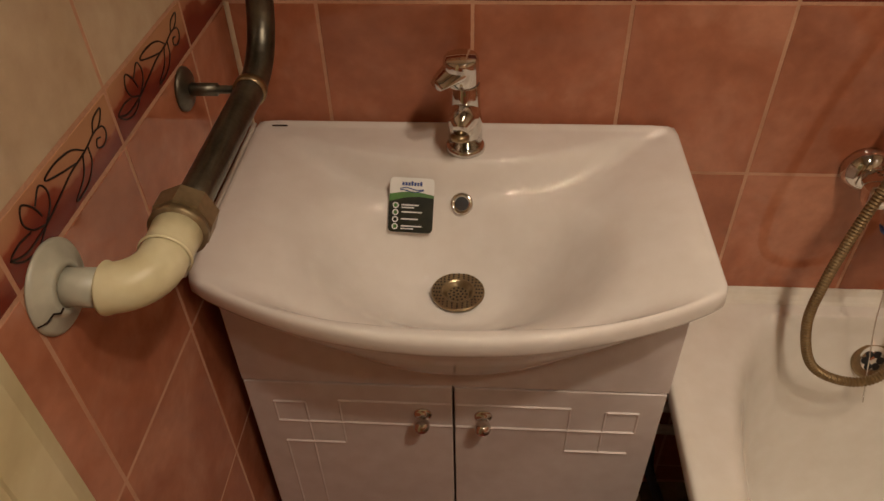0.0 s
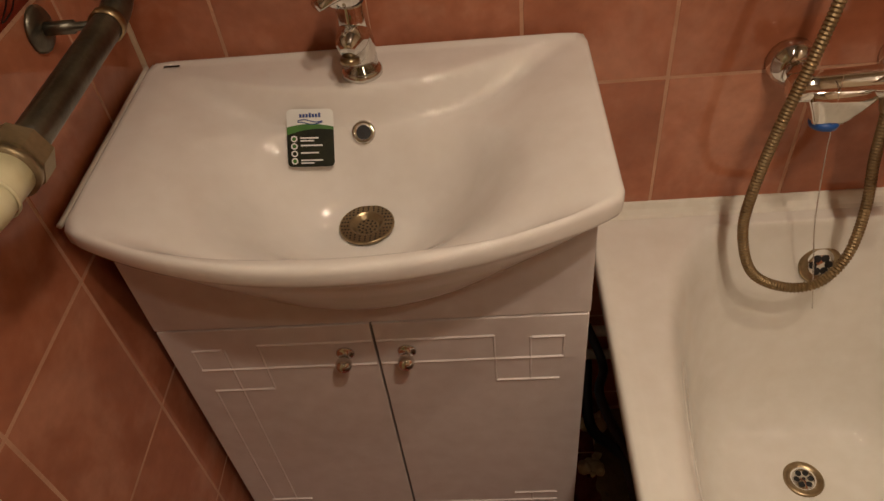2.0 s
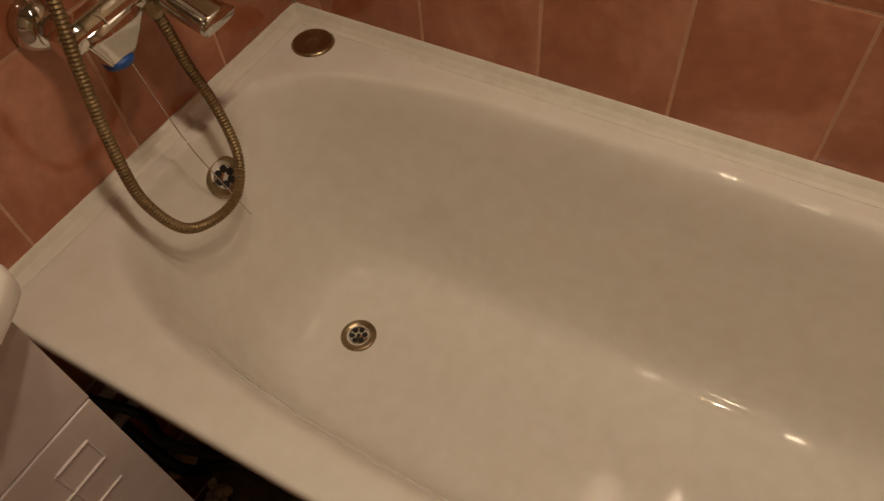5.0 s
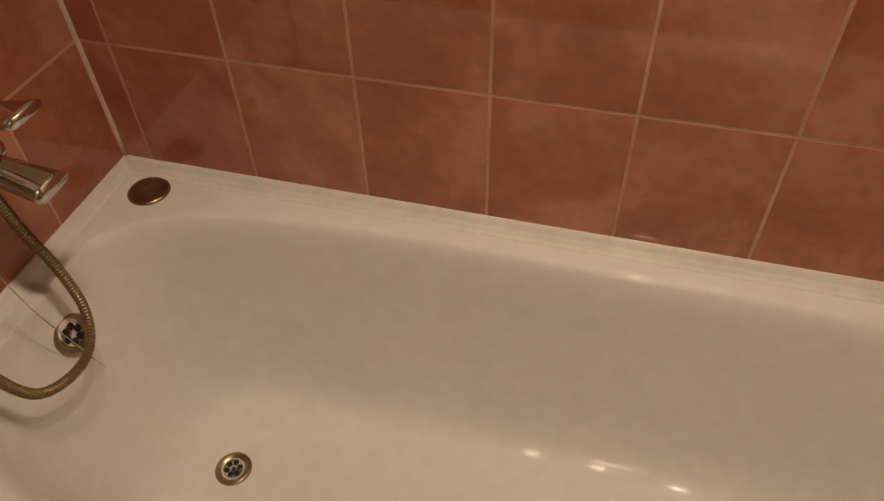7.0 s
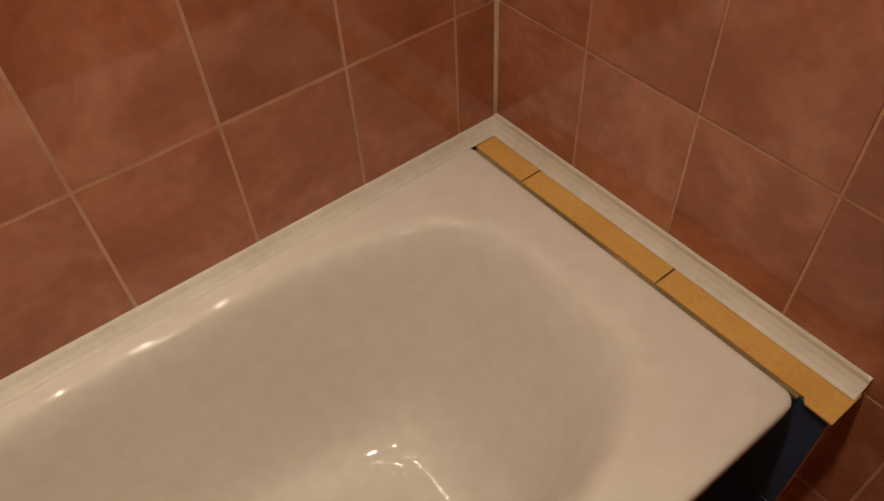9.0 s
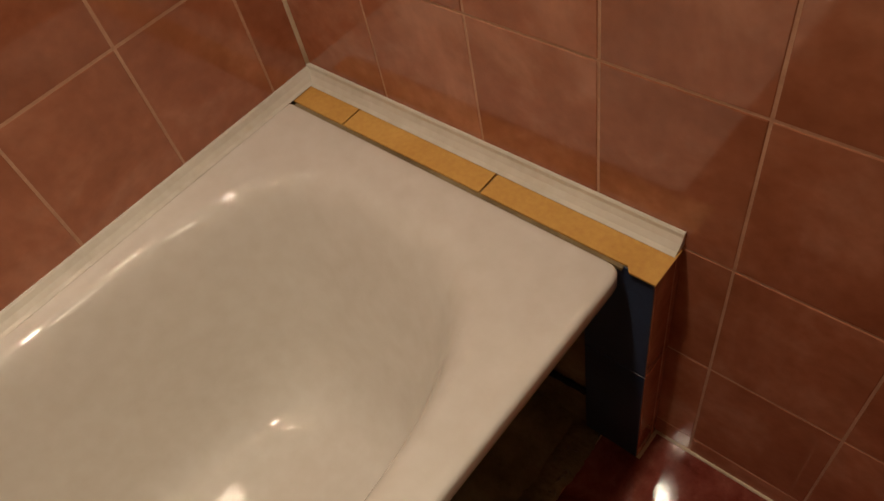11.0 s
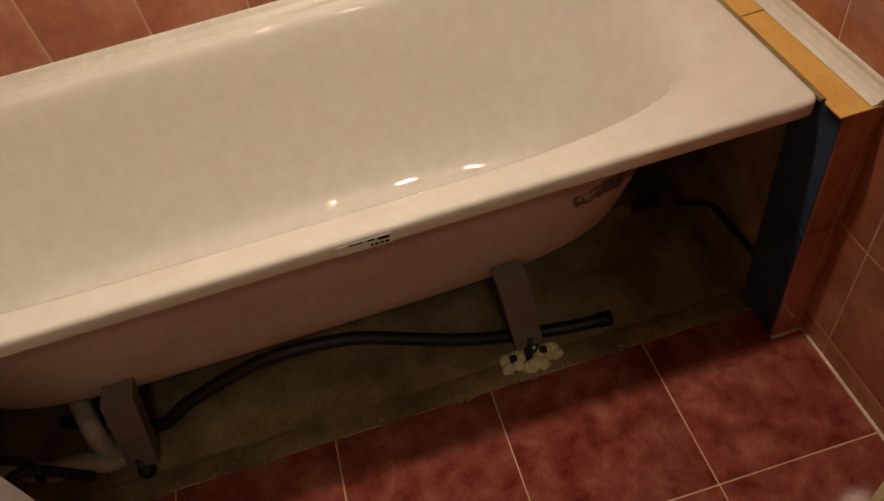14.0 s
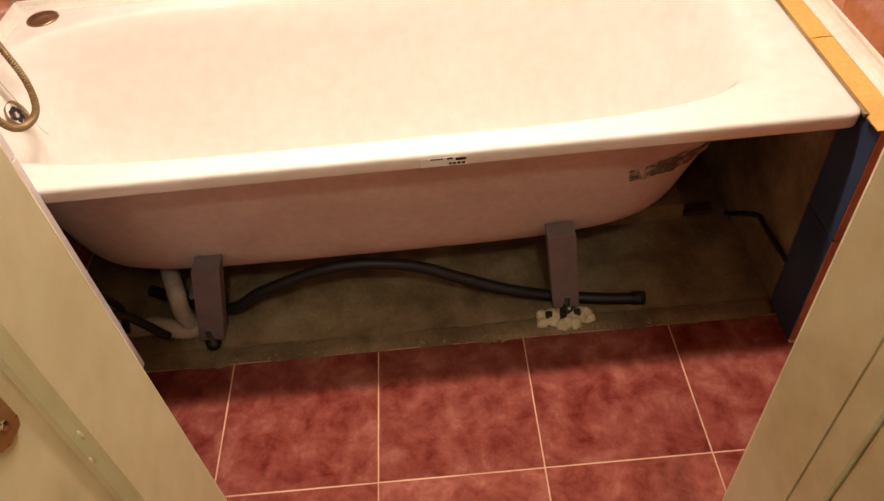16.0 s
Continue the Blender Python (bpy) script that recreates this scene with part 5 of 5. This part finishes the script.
def clad(parent, frame_, s0, s1, joint, skip=lambda a, b, c, d: False):
    """Tiles a wall: frame_ lays x along the wall and -y into the room; s is the way along it; joint: one vertical joint."""
    k0 = math.floor((s0 - joint) / PX)
    cuts_ = [s0] + [joint + PX * k for k in range(k0, k0 + 20) if s0 + 0.004 < joint + PX * k < s1 - 0.004] + [s1]
    for a, b in zip(cuts_, cuts_[1:]):
        for z0, z1, mat in rows:
            for q0, q1, q2, q3 in skip(a, b, z0, z1) or [(a, b, z0, z1)]:
                tile(parent, frame_ @ pose((q0 + q1) / 2, 0, (q2 + q3) / 2), q1 - q0 - GAP, q3 - q2 - GAP, mat)
        for q0, q1, q2, q3 in skip(a, b, ZB, ZB + BAND_H) or [(a, b, ZB, ZB + BAND_H)]:
            t_ = tile(parent, frame_ @ pose((q0 + q1) / 2, 0, ZB + BAND_H / 2), q1 - q0 - GAP, BAND_H - GAP, M_BAND, "border_tile")
            if t_ and q1 - q0 > 0.15:
                v_ = new("painted_vine", VINE)
                v_.parent = t_
                v_.location = (0, -0.0081, 0)


NONE = lambda a, b, c, d: None
clad(wall_north, pose(0, 0.0075, 0), 0.0, XW, 0.121, NONE)
clad(wall_east, pose(XW + 0.0075, 0, 0, 0, 0, -90) , 0.0, -YD, 0.057, NONE)
clad(wall_south, pose(XW, YD - 0.0075, 0, 0, 0, 180), 0.0, XW, XW - 1.124, NONE)


def west_skip(a, b, c, d):
    # s runs from the end wall towards the basin: s = y - YD
    lo, hi = DOOR_B - 0.108 - YD, DOOR_A + 0.108 - YD
    if c >= DOOR_H + 0.13 or b <= lo or a >= hi:
        return None
    out = []
    if a < lo:
        out.append((a, lo, c, d))
    if b > hi:
        out.append((hi, b, c, d))
    return out or [(a, a, c, d)]


clad(wall_west, pose(-0.0075, YD, 0, 0, 0, 90), 0.0, -YD, -0.337 - YD, west_skip)

FS, FX, FY = 0.3350, 0.338, -1.115
floor_ob = bpy.data.objects["floor"]
xs = [-0.018, FX - FS, FX, 0.6635]
ys = [0.0] + [FY + FS * k for k in (3, 2, 1, 0, -1)] + [YD]
for a, b in zip(xs, xs[1:]):
    for c, d in zip(ys, ys[1:]):
        tile(floor_ob, pose((a + b) / 2, (c + d) / 2, -0.008, -90, 0, 0) , abs(b - a) - 0.003, abs(d - c) - 0.003, M_FLOOR, "floor_tile")
